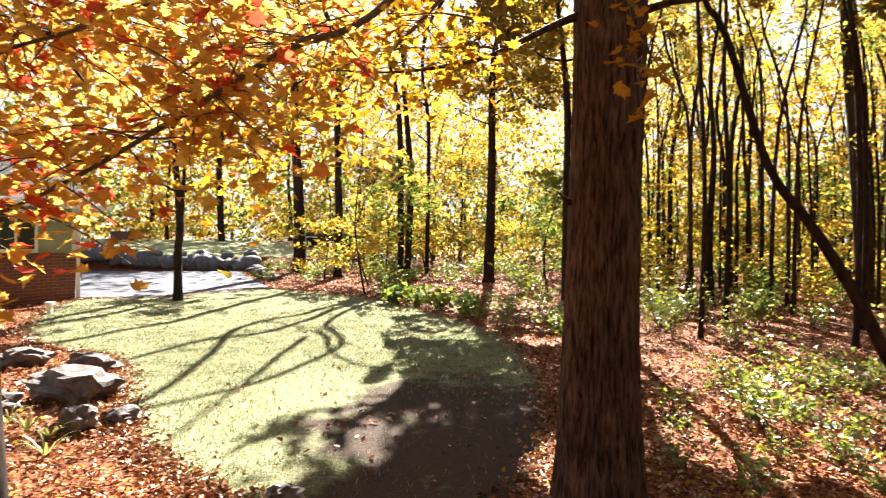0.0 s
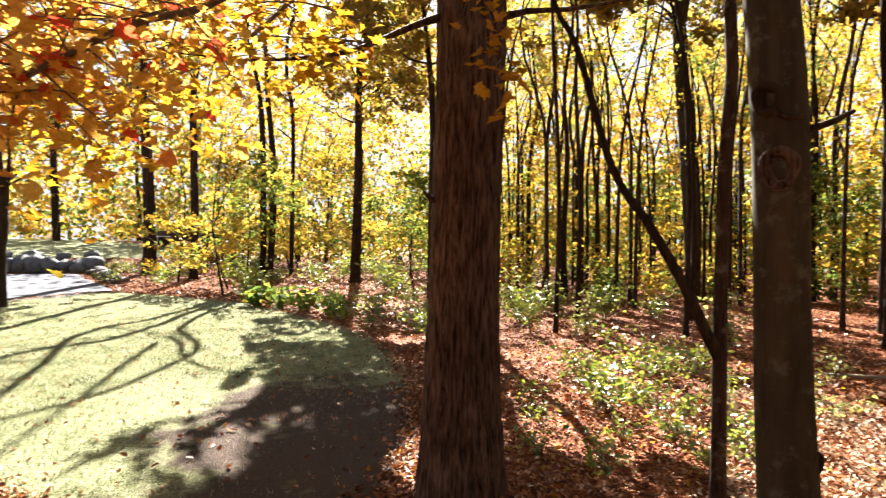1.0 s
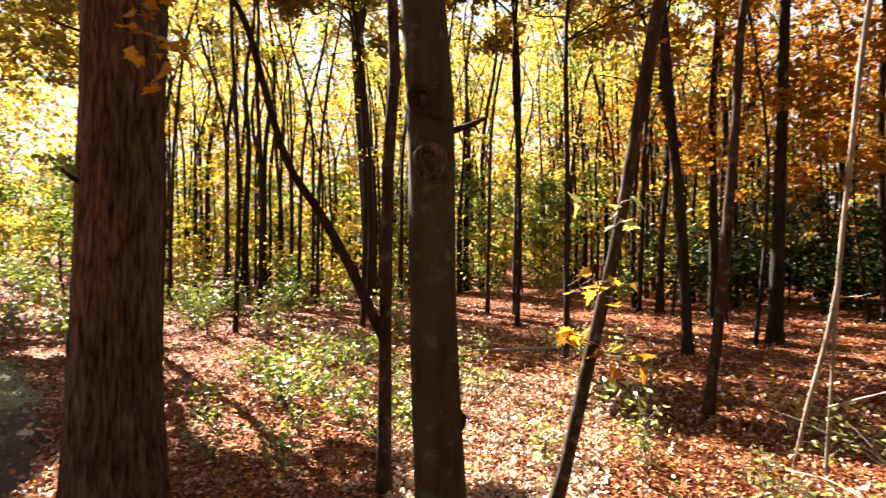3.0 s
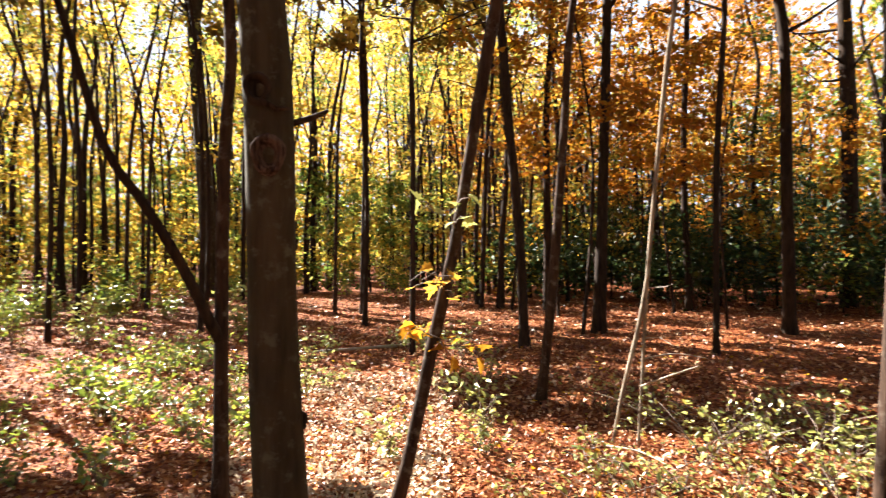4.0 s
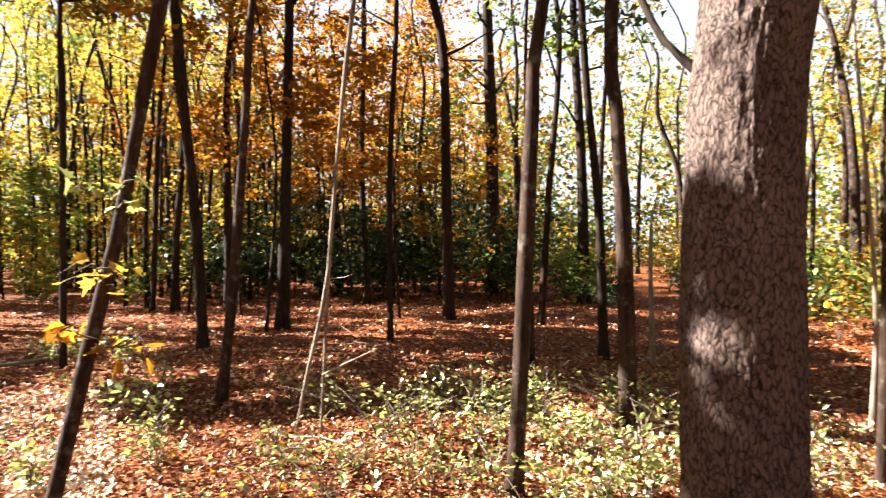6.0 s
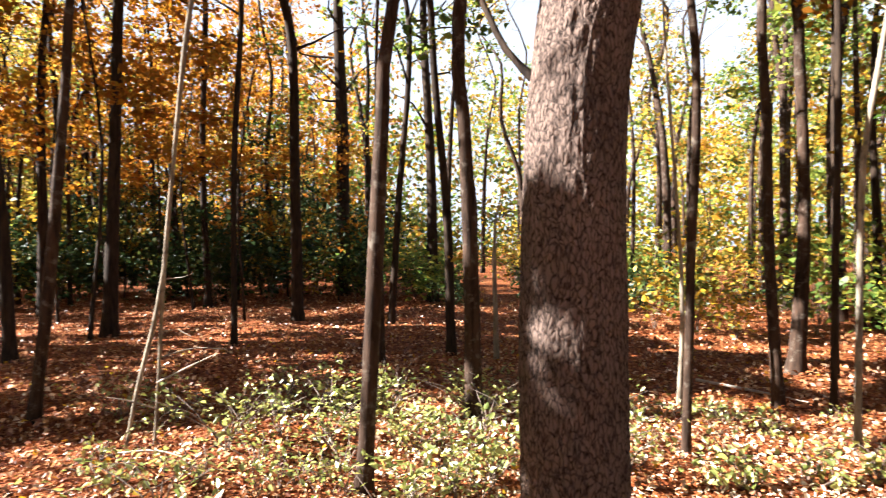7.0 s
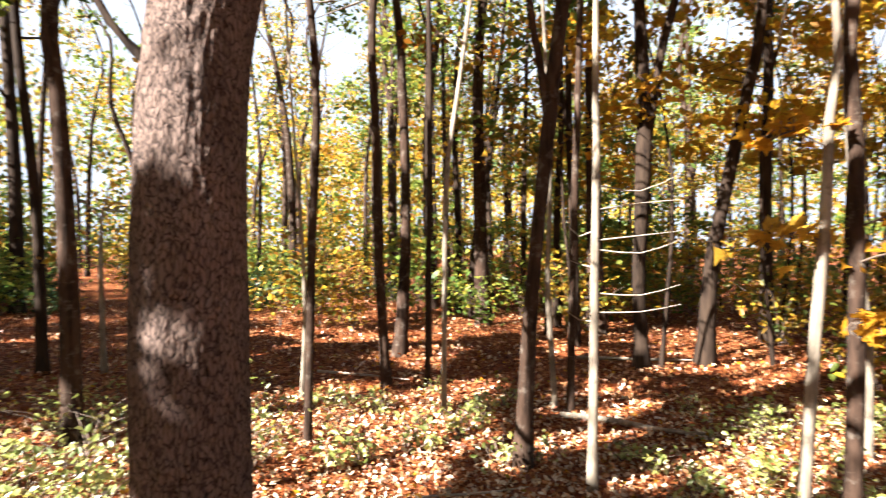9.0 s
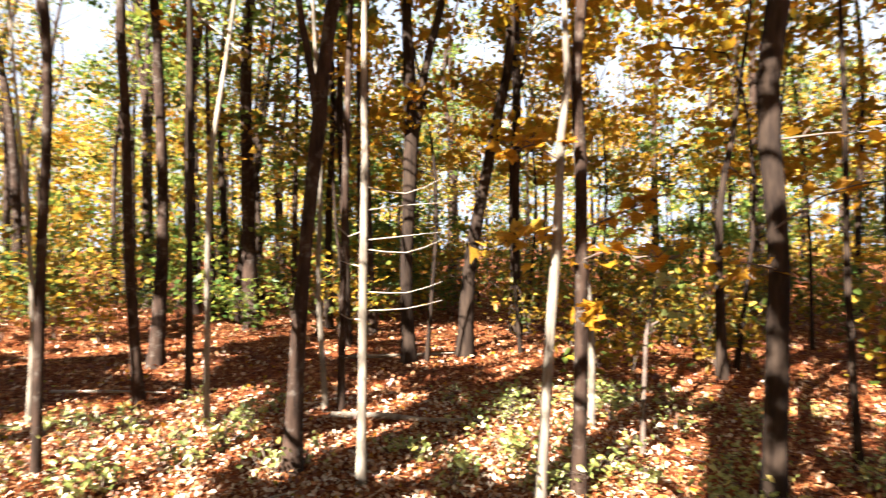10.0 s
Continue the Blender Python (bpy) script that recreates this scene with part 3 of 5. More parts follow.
sprays(maple, left_limb[2:], GOLD, 24, 14, 0.5, 8, 0.095)
branch(maple, [(1.20, 4.28, 3.46, 0.038), (1.45, 4.22, 3.53, 0.022), (1.72, 4.15, 3.54, 0.018), (2.1, 4.05, 3.6, 0.010), (2.6, 4.0, 3.72, 0.004)], OAK_BARK)
hanging = [(1.1, 4.2, 4.1, 0.012), (1.0, 3.75, 3.75, 0.008), (0.98, 3.6, 3.3, 0.005), (1.02, 3.55, 2.85, 0.003)]
branch(maple, hanging, STEM)
sprays(maple, hanging[1:], GOLD, 25, 12, 0.32, 4, 0.095, spread=0.05)

branch(maple, [(0.80, 4.30, 2.16, 0.022), (0.74, 4.24, 2.19, 0.016), (0.70, 4.2, 2.22, 0.007)], OAK_BARK, "snag")

grey = great_tree("smooth_barked_tree", "grey smooth-barked tree with a knot and broken stub", [(2.331, 2.654, -0.050, 0.1509), (2.310, 2.664, 0.443, 0.1434), (2.278, 2.696, 1.310, 0.1327), (2.267, 2.718, 2.252, 0.1284), (2.224, 2.750, 3.204, 0.1305)], 13.0, GRAY_BARK, CANOPY, 1500, 12, 7, 0.8, 0.004, 0.10, (5.5, 12.0), 3.6, 18, 0.16)
branch(grey, [(2.270, 2.690, 2.393, 0.0214), (2.428, 2.547, 2.466, 0.0171), (2.492, 2.493, 2.508, 0.0096)], DARK_BARK, "broken_stub")


def knot(parent, x, y, z, r, turn, mat, name="knot"):
    """A bark collar round an old branch scar."""
    bm = bmesh.new()
    for i in range(5):
        rr, out = r * (1.0 - 0.17 * i), 0.030 * math.sin(math.pi * min(1, i / 2.6)) - 0.012 * max(0, i - 2)
        for j in range(16):
            a = 2 * math.pi * j / 16
            bm.verts.new((rr * math.cos(a) * (1 + 0.1 * math.sin(3 * a)), -out - 0.004, rr * 1.25 * math.sin(a)))
    bm.verts.ensure_lookup_table()
    for i in range(4):
        for j in range(16):
            k = (j + 1) % 16
            bm.faces.new([bm.verts[q] for q in (i * 16 + j, i * 16 + k, (i + 1) * 16 + k, (i + 1) * 16 + j)])
    bm.faces.new([bm.verts[64 + j] for j in range(16)])
    for f in bm.faces:
        f.smooth = True
    ob = part(name, bm, mat, parent)
    ob.matrix_basis = Matrix.Translation(Vector((x, y, z)) - parent.location) @ pose(0, 0, 0, 0, 0, turn)
    return ob


knot(grey, 2.123, 2.638, 2.572, 0.0728, -38, DARK_BARK)
knot(grey, 2.160, 2.595, 2.230, 0.0910, -41, OAK_BARK, "bark_scar")
branch(grey, [(2.128, 2.611, 2.508, 0.0171), (2.171, 2.547, 2.466, 0.0150), (2.235, 2.536, 2.476, 0.0107), (2.267, 2.557, 2.487, 0.0064)], BROWN_BARK, "broken_stub")
knot(grey, 2.365, 2.585, 0.797, 0.0480, 10, DARK_BARK)

furrowed = great_tree("furrowed_tree", "thick tree with scaly brown bark lit by the sun", [(3.038, -1.077, -0.050, 0.2642), (3.038, -1.077, 0.391, 0.2518), (3.038, -1.067, 0.910, 0.2546), (3.038, -1.058, 1.236, 0.2594), (3.038, -1.067, 1.621, 0.2450), (3.038, -1.077, 2.044, 0.2325), (3.029, -1.087, 2.466, 0.2402), (3.029, -1.106, 2.889, 0.2604)], 17.0, SCALY_BARK, ORANGE, 2600, 13, 48, 0.075, 0.014, 0.05, (5.5, 15.0), 3.6, 14, 0.15)
branch(furrowed, [(3.038, -0.904, 2.466, 0.0298), (3.144, -0.741, 2.678, 0.0192), (3.279, -0.616, 3.024, 0.0173), (3.480, -0.443, 3.398, 0.0135), (3.701, -0.318, 3.821, 0.0077)], DARK_BARK)

# ---- trees standing by the lawn and the drive ----
tree("lawn_tree", "slim young maple standing on the lawn", [(-8.30, 19.13, 0.00, 0.140), (-8.31, 19.12, 1.68, 0.123), (-8.26, 19.15, 2.39, 0.123), (-8.43, 19.07, 5.00, 0.079)], 8.5, DARK_BARK, GOLD, 450, 31, (3.2, 8.0), 2.0, 10, 0.13, stems=[[(-8.26, 19.15, 2.2, 0.07), (-8.15, 19.1, 3.4, 0.06), (-8.1, 19.1, 5.0, 0.04)]])
tree("roadside_tree", "straight dark trunk beyond the boulder wall", [(-16.3, 45.2, 1.6, 0.26), (-16.4, 45.1, 4.5, 0.24), (-16.5, 45.1, 8.0, 0.20)], 21.0, DARK_BARK, YELLOW, 630, 32, (6, 20), 3.4, 14, 0.2, canopy=6000, wide=5.0)
tree("ivy_tree", "dark trunk with climbing leaves at its foot", [(-7.52, 31.95, 0.34, 0.337), (-7.54, 31.94, 3.38, 0.293), (-7.80, 31.88, 8.63, 0.204)], 17.0, DARK_BARK, YELLOW, 500, 33, (7.5, 16), 3.2, 14, 0.2, canopy=2200, wide=2.6)
tree("edge_tree", "dark straight trunk at the edge of the drive", [(-5.01, 28.81, 0.24, 0.198), (-4.96, 28.82, 3.25, 0.185), (-5.07, 28.80, 7.99, 0.145)], 21.0, DARK_BARK, YELLOW, 350, 334, (7.5, 15), 2.4, 9, 0.2)
tree("twin_stem_tree", "twin-stemmed dark tree behind the lawn", [(-2.07, 29.16, 0.24, 0.162), (-2.14, 29.16, 6.30, 0.139), (-2.35, 29.14, 9.04, 0.104)], 25.0, DARK_BARK, YELLOW, 300, 35, (8.5, 17), 2.6, 12, 0.2, stems=[[(-1.78, 29.09, 0.24, 0.162), (-1.64, 29.10, 4.94, 0.151), (-1.94, 29.08, 8.61, 0.116)]])
slim = tree("slim_tree", "slim dark trunk behind the flower bed", [(-0.92, 32.05, 0.32, 0.117), (-0.89, 32.05, 7.91, 0.105)], 28.0, DARK_BARK, YELLOW, 200, 36, (7, 14), 2.2, 10, 0.2, canopy=3600, wide=2.8)
for limb_path in ([(-0.88, 32.0, 13.9, 0.075), (-0.4, 32.0, 14.6, 0.07), (0.05, 32.0, 15.6, 0.06), (0.6, 32.0, 16.3, 0.05), (1.2, 32.0, 16.8, 0.02)],
                  [(-0.88, 32.0, 14.4, 0.075), (-0.6, 32.0, 15.9, 0.065), (-0.32, 32.0, 17.6, 0.05), (0.0, 32.0, 19.6, 0.025)]):
    branch(slim, limb_path, DARK_BARK, "limb")
tree("tall_tree", "tall dark trunk in the leafy bed", [(1.91, 26.95, 0.17, 0.252), (2.01, 26.94, 4.92, 0.184), (2.02, 26.94, 9.52, 0.149)], 22.0, DARK_BARK, YELLOW, 3800, 37, (6.6, 16), 2.8, 22, 0.2, canopy=14000, wide=3.4)
left_tree = tree("left_tree", "dark brown trunk beside the boulders", [(-2.73, 3.55, -0.05, 0.15), (-2.77, 3.55, 0.8, 0.13), (-2.86, 3.55, 2.0, 0.12), (-2.95, 3.5, 3.6, 0.11)], 15.0, DARK_BARK, ORANGE, 300, 38, (4.6, 11), 3.0, 12, 0.13, canopy=5000, wide=4.2)
branch(left_tree, [(-3.05, 3.52, 2.85, 0.04), (-2.55, 3.55, 3.05, 0.025), (-2.25, 3.55, 3.03, 0.018), (-1.95, 3.5, 2.97, 0.009)], DARK_BARK)
branch(left_tree, [(-2.3, 3.55, 3.03, 0.016), (-2.2, 3.5, 2.85, 0.012), (-2.08, 3.45, 2.72, 0.006)], DARK_BARK)
dark_spray = [(-2.6, 3.9, 3.3, 0.01), (-2.2, 4.0, 3.1, 0.006), (-1.9, 4.0, 2.9, 0.004)]
branch(left_tree, dark_spray, STEM)
sprays(left_tree, dark_spray, ORANGE, 39, 22, 0.6, 10, 0.08)

# added tree, hidden by the maple, whose crown darkens the floor south of it
tree("straight_tree", "unseen slim tree added behind the old maple for its shade", [(3.5, 18.0, 0.0, 0.13), (3.5, 18.0, 3.0, 0.11), (3.5, 18.0, 6.0, 0.10)], 11.5, DARK_BARK, YELLOW, 500, 40, (6.5, 11), 2.0, 10, 0.18, canopy=2600, wide=1.7)

# poles added for shade: their crowns, out of view, darken floor and trunks
for x, y, r, k in ((5.2, 12.6, 0.055, 130), (7.7, 11.6, 0.06, 131), (6.9, 15.2, 0.07, 132), (9.6, 14.2, 0.065, 133), (10.6, 9.6, 0.06, 134), (3.05, 10.5, 0.08, 135)):
    tree("pole_tree", "thin pole-like young tree in the litter", [(x, y, -0.05, r), (x + 0.05, y, 3.0, r * 0.85), (x - 0.06, y + 0.1, 6.0, r * 0.75)], 14.0, DARK_BARK, YELLOW, 160, k, (7.0, 12.5), 1.8, 8, 0.16, canopy=4600, wide=3.0)

# ---- unseen trees added behind the way: they close the wood and block sky light ----
for x, y, k in ((-5.6, 3.0, 140), (-8.6, 4.6, 141), (-4.2, -1.6, 142), (-7.4, -1.0, 143), (-2.4, -5.2, 144), (-5.4, -5.8, 145), (-9.6, -5.0, 146), (-2.6, -9.4, 147), (-11.5, 1.0, 148)):
    tree("tall_tree", "unseen tall tree with a bronze crown, added to cut fill light", [(x, y, -0.05, 0.16), (x + 0.05, y, 3.0, 0.14), (x - 0.06, y + 0.1, 6.0, 0.12)], 15.0, DARK_BARK, CANOPY, 900, k, (6.6, 13.5), 3.6, 14, 0.3, canopy=2600, wide=4.0)

# ---- the wood's own trunks, from the sunny side round ----
fork = tree("forked_sapling", "slender forked tree with a leaning stem", [(2.61, 3.63, -0.05, 0.056), (2.61, 3.63, 1.17, 0.048), (2.62, 3.62, 2.37, 0.044), (2.64, 3.61, 3.58, 0.040)], 13.0, BROWN_BARK, YELLOW, 400, 41, (4.2, 8.5), 1.6, 9, 0.12)
branch(fork, [(2.60, 3.63, 1.12, 0.040), (2.50, 3.60, 1.26, 0.038), (2.33, 3.64, 1.62, 0.036), (2.16, 3.78, 2.01, 0.032), (1.97, 3.92, 2.39, 0.027), (1.76, 4.06, 3.25, 0.023), (1.62, 4.12, 3.56, 0.018), (1.5, 4.1, 4.2, 0.008)], DARK_BARK, "leaning_stem", 10)
branch(fork, [(1.93, 3.95, 2.52, 0.008), (1.88, 3.98, 2.56, 0.006), (1.85, 3.99, 2.55, 0.003)], DARK_BARK, "snag")
tree("grey_forked_tree", "grey trunk forking high above the shrubs", [(12.61, 18.43, 0.04, 0.263), (12.40, 18.58, 4.65, 0.254), (12.14, 18.76, 9.32, 0.224)], 17.0, GRAY_BARK, YELLOW, 800, 42, (9, 15), 3.0, 12, 0.2, wide=5.2, stems=[[(12.14, 18.76, 9.1, 0.15), (12.4, 18.6, 10.6, 0.13), (12.8, 18.3, 12, 0.1)]], canopy=6000)
tree("straight_tree", "straight slim trunk in the leaf litter", [(12.42, 11.33, -0.05, 0.093), (12.46, 11.29, 5.27, 0.079), (12.41, 11.34, 7.42, 0.072)], 16.0, DARK_BARK, YELLOW, 500, 43, (6.5, 12.5), 2.2, 10, 0.18, canopy=6500)
tree("pole_tree", "thin pole-like young tree in the litter", [(8.00, 6.19, -0.05, 0.050), (8.00, 6.19, 3.00, 0.042), (7.99, 6.21, 5.49, 0.033)], 15.0, DARK_BARK, YELLOW, 500, 44, (5, 9.5), 1.8, 9, 0.15)
crooked = tree("crooked_sapling", "crooked leaning sapling with a few yellow leaves", [(3.120, 2.560, -0.050, 0.0440), (3.186, 2.480, 0.342, 0.0429), (3.279, 2.356, 1.075, 0.0421), (3.365, 2.239, 1.738, 0.0382), (3.443, 2.145, 2.463, 0.0374), (3.513, 2.051, 3.165, 0.0437)], 13.0, BROWN_BARK, GOLD, 400, 45, (3.9, 8.5), 1.8, 9, 0.13)
for n, tw in enumerate([[(3.365, 2.231, 1.863, 0.0062), (3.170, 2.145, 1.980, 0.0039), (3.014, 2.145, 1.956, 0.0023)], [(3.318, 2.278, 1.473, 0.0055), (3.147, 2.231, 1.597, 0.0039), (3.053, 2.262, 1.551, 0.0023)],
                        [(3.287, 2.324, 1.161, 0.0055), (3.115, 2.324, 1.239, 0.0031), (3.053, 2.379, 1.122, 0.0023)], [(3.279, 2.340, 1.122, 0.0055), (3.326, 2.145, 1.122, 0.0031), (3.287, 2.067, 1.083, 0.0023)]]):
    branch(crooked, tw, STEM, "twig")
    sprays(crooked, tw, (SHRUB, YELLOW, GOLD, GOLD)[n], 46 + n, 5, 0.18, 2, 0.105, spread=0.03)
tree("thin_tree", "thin dark stem among the fallen leaves", [(15.54, 9.50, -0.04, 0.071), (15.62, 9.38, 4.89, 0.063)], 15.0, DARK_BARK, GOLD, 500, 51, (5, 9.5), 1.8, 8, 0.18, canopy=5200)
tree("bowed_tree", "slightly bowed dark trunk in the russet litter", [(9.82, 5.09, -0.05, 0.093), (9.77, 5.19, 2.10, 0.088), (9.67, 5.38, 4.33, 0.082), (9.61, 5.50, 5.96, 0.087)], 16.0, DARK_BARK, ORANGE, 800, 52, (6.2, 13), 3.4, 20, 0.17, canopy=7000)
tree("sunlit_edge_tree", "leaning trunk with one sunlit edge", [(6.39, 3.10, -0.05, 0.057), (6.44, 2.98, 1.32, 0.057), (6.47, 2.92, 2.27, 0.051), (6.51, 2.86, 3.35, 0.044), (6.54, 2.79, 4.50, 0.041)], 14.0, BROWN_BARK, ORANGE, 500, 53, (5, 10.5), 2.2, 10, 0.15)
tree("dark_tree", "straight dark trunk on the russet floor", [(12.62, 4.80, -0.05, 0.153), (12.65, 4.72, 3.42, 0.110), (12.67, 4.66, 7.09, 0.098)], 16.0, DARK_BARK, ORANGE, 900, 54, (6.5, 14), 3.4, 20, 0.18, canopy=6500)
tree("thin_tree", "thin dark stem among the fallen leaves", [(19.08, 8.34, 0.00, 0.066), (19.10, 8.30, 5.28, 0.056)], 11.0, DARK_BARK, ORANGE, 300, 55, (6, 10.5), 2.0, 8, 0.18)
# pale bark here stands for white sun flecks on a dark brown stem
pale = tree("pale_sapling", "bare sapling coloured pale for its sun flecks, with dead twigs", [(5.58, 1.74, -0.05, 0.012), (5.59, 1.71, 0.59, 0.013), (5.60, 1.67, 1.49, 0.019), (5.62, 1.61, 2.30, 0.019), (5.65, 1.52, 3.37, 0.023), (5.67, 1.44, 4.03, 0.023)], 8.0, PALE_BARK, ORANGE, 120, 56, (4.5, 7.5), 1.3, 8, 0.13, stems=[])
branch(pale, [(5.52, 1.95, 0.0, 0.014), (5.54, 1.86, 0.5, 0.018), (5.58, 1.74, 1.05, 0.020), (5.60, 1.66, 1.55, 0.018)], PALE_BARK, "second_stem")
for tw in ([(5.58, 1.72, 0.52, 0.010), (5.5, 1.45, 0.66, 0.008), (5.45, 1.2, 0.78, 0.004)], [(5.58, 1.73, 0.3, 0.008), (5.5, 1.95, 0.40, 0.006), (5.45, 2.1, 0.44, 0.003)],
           [(5.6, 1.67, 1.4, 0.006), (5.55, 1.5, 1.42, 0.003), (5.5, 1.42, 1.45, 0.002)], [(5.6, 1.7, 0.95, 0.006), (5.55, 1.55, 0.98, 0.003), (5.5, 1.42, 0.92, 0.002)]):
    branch(pale, tw, DEADWOOD, "dead_twig")
tree("thin_tree", "thin dark stem among the fallen leaves", [(18.44, 4.35, -0.03, 0.105), (18.40, 4.51, 4.24, 0.089), (18.42, 4.44, 8.24, 0.081)], 15.0, DARK_BARK, ORANGE, 900, 57, (6, 12.5), 2.4, 10, 0.18)
tree("thin_tree", "thin dark stem among the fallen leaves", [(11.14, 2.19, -0.05, 0.057), (11.13, 2.19, 3.21, 0.052), (11.16, 2.08, 5.73, 0.047)], 14.0, DARK_BARK, ORANGE, 700, 58, (5.2, 10.5), 2.0, 9, 0.16, canopy=5000)
tree("dark_tree", "straight dark trunk on the russet floor", [(14.67, 1.47, -0.05, 0.141), (14.67, 1.54, 3.57, 0.118), (14.66, 1.63, 6.63, 0.106)], 17.0, DARK_BARK, ORANGE, 1200, 59, (5.5, 15), 2.8, 12, 0.18, canopy=5200)
tree("stout_tree", "stout dark trunk before the far thicket", [(21.63, 0.65, 0.02, 0.223), (21.63, 0.66, 5.11, 0.215), (21.63, 0.79, 8.94, 0.183)], 17.0, DARK_BARK, GREEN, 1100, 60, (5.5, 16), 3.0, 12, 0.2)
tree("reddish_sapling", "slim reddish-brown trunk rising from the undergrowth", [(4.30, -0.02, -0.05, 0.057), (4.30, -0.10, 1.54, 0.056), (4.30, -0.15, 2.62, 0.049), (4.30, -0.22, 3.34, 0.043)], 11.0, BROWN_BARK, GREEN, 1000, 61, (4.6, 10.5), 2.0, 9, 0.13)
tree("mottled_tree", "mottled trunk lit pale at its foot", [(6.08, -1.11, -0.05, 0.092), (6.09, -1.08, 1.48, 0.077), (6.10, -1.01, 2.98, 0.067), (6.11, -0.96, 3.98, 0.067)], 15.0, BROWN_BARK, GREEN, 500, 62, (5.2, 12.5), 2.4, 10, 0.14, canopy=3600)
tree("slim_tree", "slim dark trunk before the bright clearing", [(13.84, -0.65, -0.05, 0.085), (13.83, -0.82, 2.79, 0.073), (13.82, -1.04, 6.76, 0.060)], 13.0, DARK_BARK, GREEN, 250, 63, (4.2, 12.5), 2.4, 14, 0.17)
tree("stout_tree", "stout dark trunk before the far thicket", [(19.33, -2.22, -0.02, 0.184), (19.34, -2.15, 4.25, 0.151), (19.36, -1.92, 8.60, 0.118)], 16.0, DARK_BARK, GREEN, 700, 64, (5, 15), 2.8, 14, 0.18)
tree("bowed_tree", "bowed dark trunk with bare side branches", [(9.62, -1.40, -0.05, 0.078), (9.63, -1.33, 2.16, 0.066), (9.66, -1.15, 4.16, 0.058), (9.67, -1.08, 5.37, 0.054)], 14.0, DARK_BARK, GREEN, 600, 65, (4.2, 11.5), 2.2, 12, 0.16)
young = tree("young_sapling", "short pale sapling with a few yellow leaves", [(9.20, -2.03, -0.05, 0.042), (9.21, -1.99, 1.53, 0.031)], 2.6, PALE_BARK, GOLD, 45, 66, (1.4, 2.4), 0.7, 6, 0.10, spread=0.25)
tree("thin_tree", "thin dark stem among the fallen leaves", [(8.95, -0.30, -0.05, 0.047), (8.96, -0.27, 1.62, 0.039)], 8.0, BROWN_BARK, GREEN, 200, 67, (4, 7.5), 1.6, 8, 0.15)
tree("sunlit_pole_tree", "thin straight tree lit pale on its lower half", [(4.72, -2.59, -0.05, 0.035), (4.70, -2.62, 1.47, 0.037), (4.70, -2.62, 3.69, 0.032)], 10.0, BROWN_BARK, GREEN, 200, 68, (4.6, 9.5), 1.8, 9, 0.13)
tree("thin_tree", "thin pale stem among the fallen leaves", [(6.17, -3.32, -0.05, 0.027), (6.16, -3.34, 1.42, 0.021)], 7.0, PALE_BARK, GREEN, 150, 69, (4, 6.5), 1.4, 7, 0.13)
tree("straight_tree", "straight slim trunk in the leaf litter", [(6.06, -4.38, -0.05, 0.064), (6.11, -4.31, 1.53, 0.055), (6.13, -4.28, 3.19, 0.052), (6.15, -4.25, 4.39, 0.050)], 15.0, BROWN_BARK, GREEN, 800, 70, (5.2, 12.5), 2.2, 10, 0.15, canopy=1200)
tree("pale_footed_tree", "dark trunk with a pale sunlit foot", [(7.62, -5.76, -0.05, 0.116), (7.56, -5.84, 2.09, 0.077), (7.59, -5.79, 4.33, 0.070), (7.62, -5.76, 5.08, 0.066)], 15.0, BROWN_BARK, ORANGE, 900, 71, (5.2, 13), 2.4, 10, 0.16, canopy=1200)
tree("thin_tree", "thin dark stem among the fallen leaves", [(7.19, -5.99, -0.05, 0.041), (7.20, -5.99, 4.93, 0.033)], 10.0, DARK_BARK, ORANGE, 300, 72, (4.8, 9.5), 1.8, 9, 0.15)
tree("pale_sapling", "slender pale sapling lit by the sun", [(4.60, -4.01, -0.05, 0.031), (4.59, -4.02, 1.01, 0.026), (4.57, -4.04, 2.38, 0.024), (4.47, -4.15, 3.44, 0.019)], 8.5, PALE_BARK, GOLD, 300, 73, (3.4, 8), 1.6, 9, 0.13)
tree("curved_tree", "dark curved trunk deep in the wood", [(10.62, -10.05, -0.05, 0.089), (10.49, -10.19, 1.89, 0.100), (10.24, -10.45, 4.07, 0.065)], 11.0, DARK_BARK, ORANGE, 450, 74, (4.5, 10), 2.4, 10, 0.18)
split = tree("split_tree", "leaning sunlit trunk that splits high up", [(3.13, -3.51, -0.05, 0.074), (3.09, -3.55, 1.08, 0.057), (3.03, -3.60, 1.95, 0.053), (2.97, -3.65, 2.65, 0.057), (2.90, -3.71, 3.42, 0.052)], 14.0, BROWN_BARK, GOLD, 600, 75, (4.6, 11), 2.2, 10, 0.14)
branch(split, [(2.98, -3.64, 2.55, 0.035), (3.03, -3.61, 3.0, 0.032), (3.10, -3.56, 3.55, 0.028), (3.2, -3.5, 5.0, 0.02), (3.3, -3.4, 7.0, 0.008)], BROWN_BARK, "side_stem")
tree("thin_tree", "thin pale stem among the fallen leaves", [(3.95, -4.93, -0.05, 0.030), (4.01, -4.88, 1.42, 0.027), (3.99, -4.90, 2.41, 0.022)], 8.0, PALE_BARK, GOLD, 250, 76, (4, 7.5), 1.6, 8, 0.14)
tree("pole_tree", "thin pole-like tree with a sunlit foot", [(3.80, -4.97, -0.05, 0.043), (3.78, -4.99, 1.42, 0.037), (3.72, -5.04, 3.98, 0.032)], 10.0, BROWN_BARK, GOLD, 300, 77, (4.8, 9.5), 1.8, 9, 0.14)
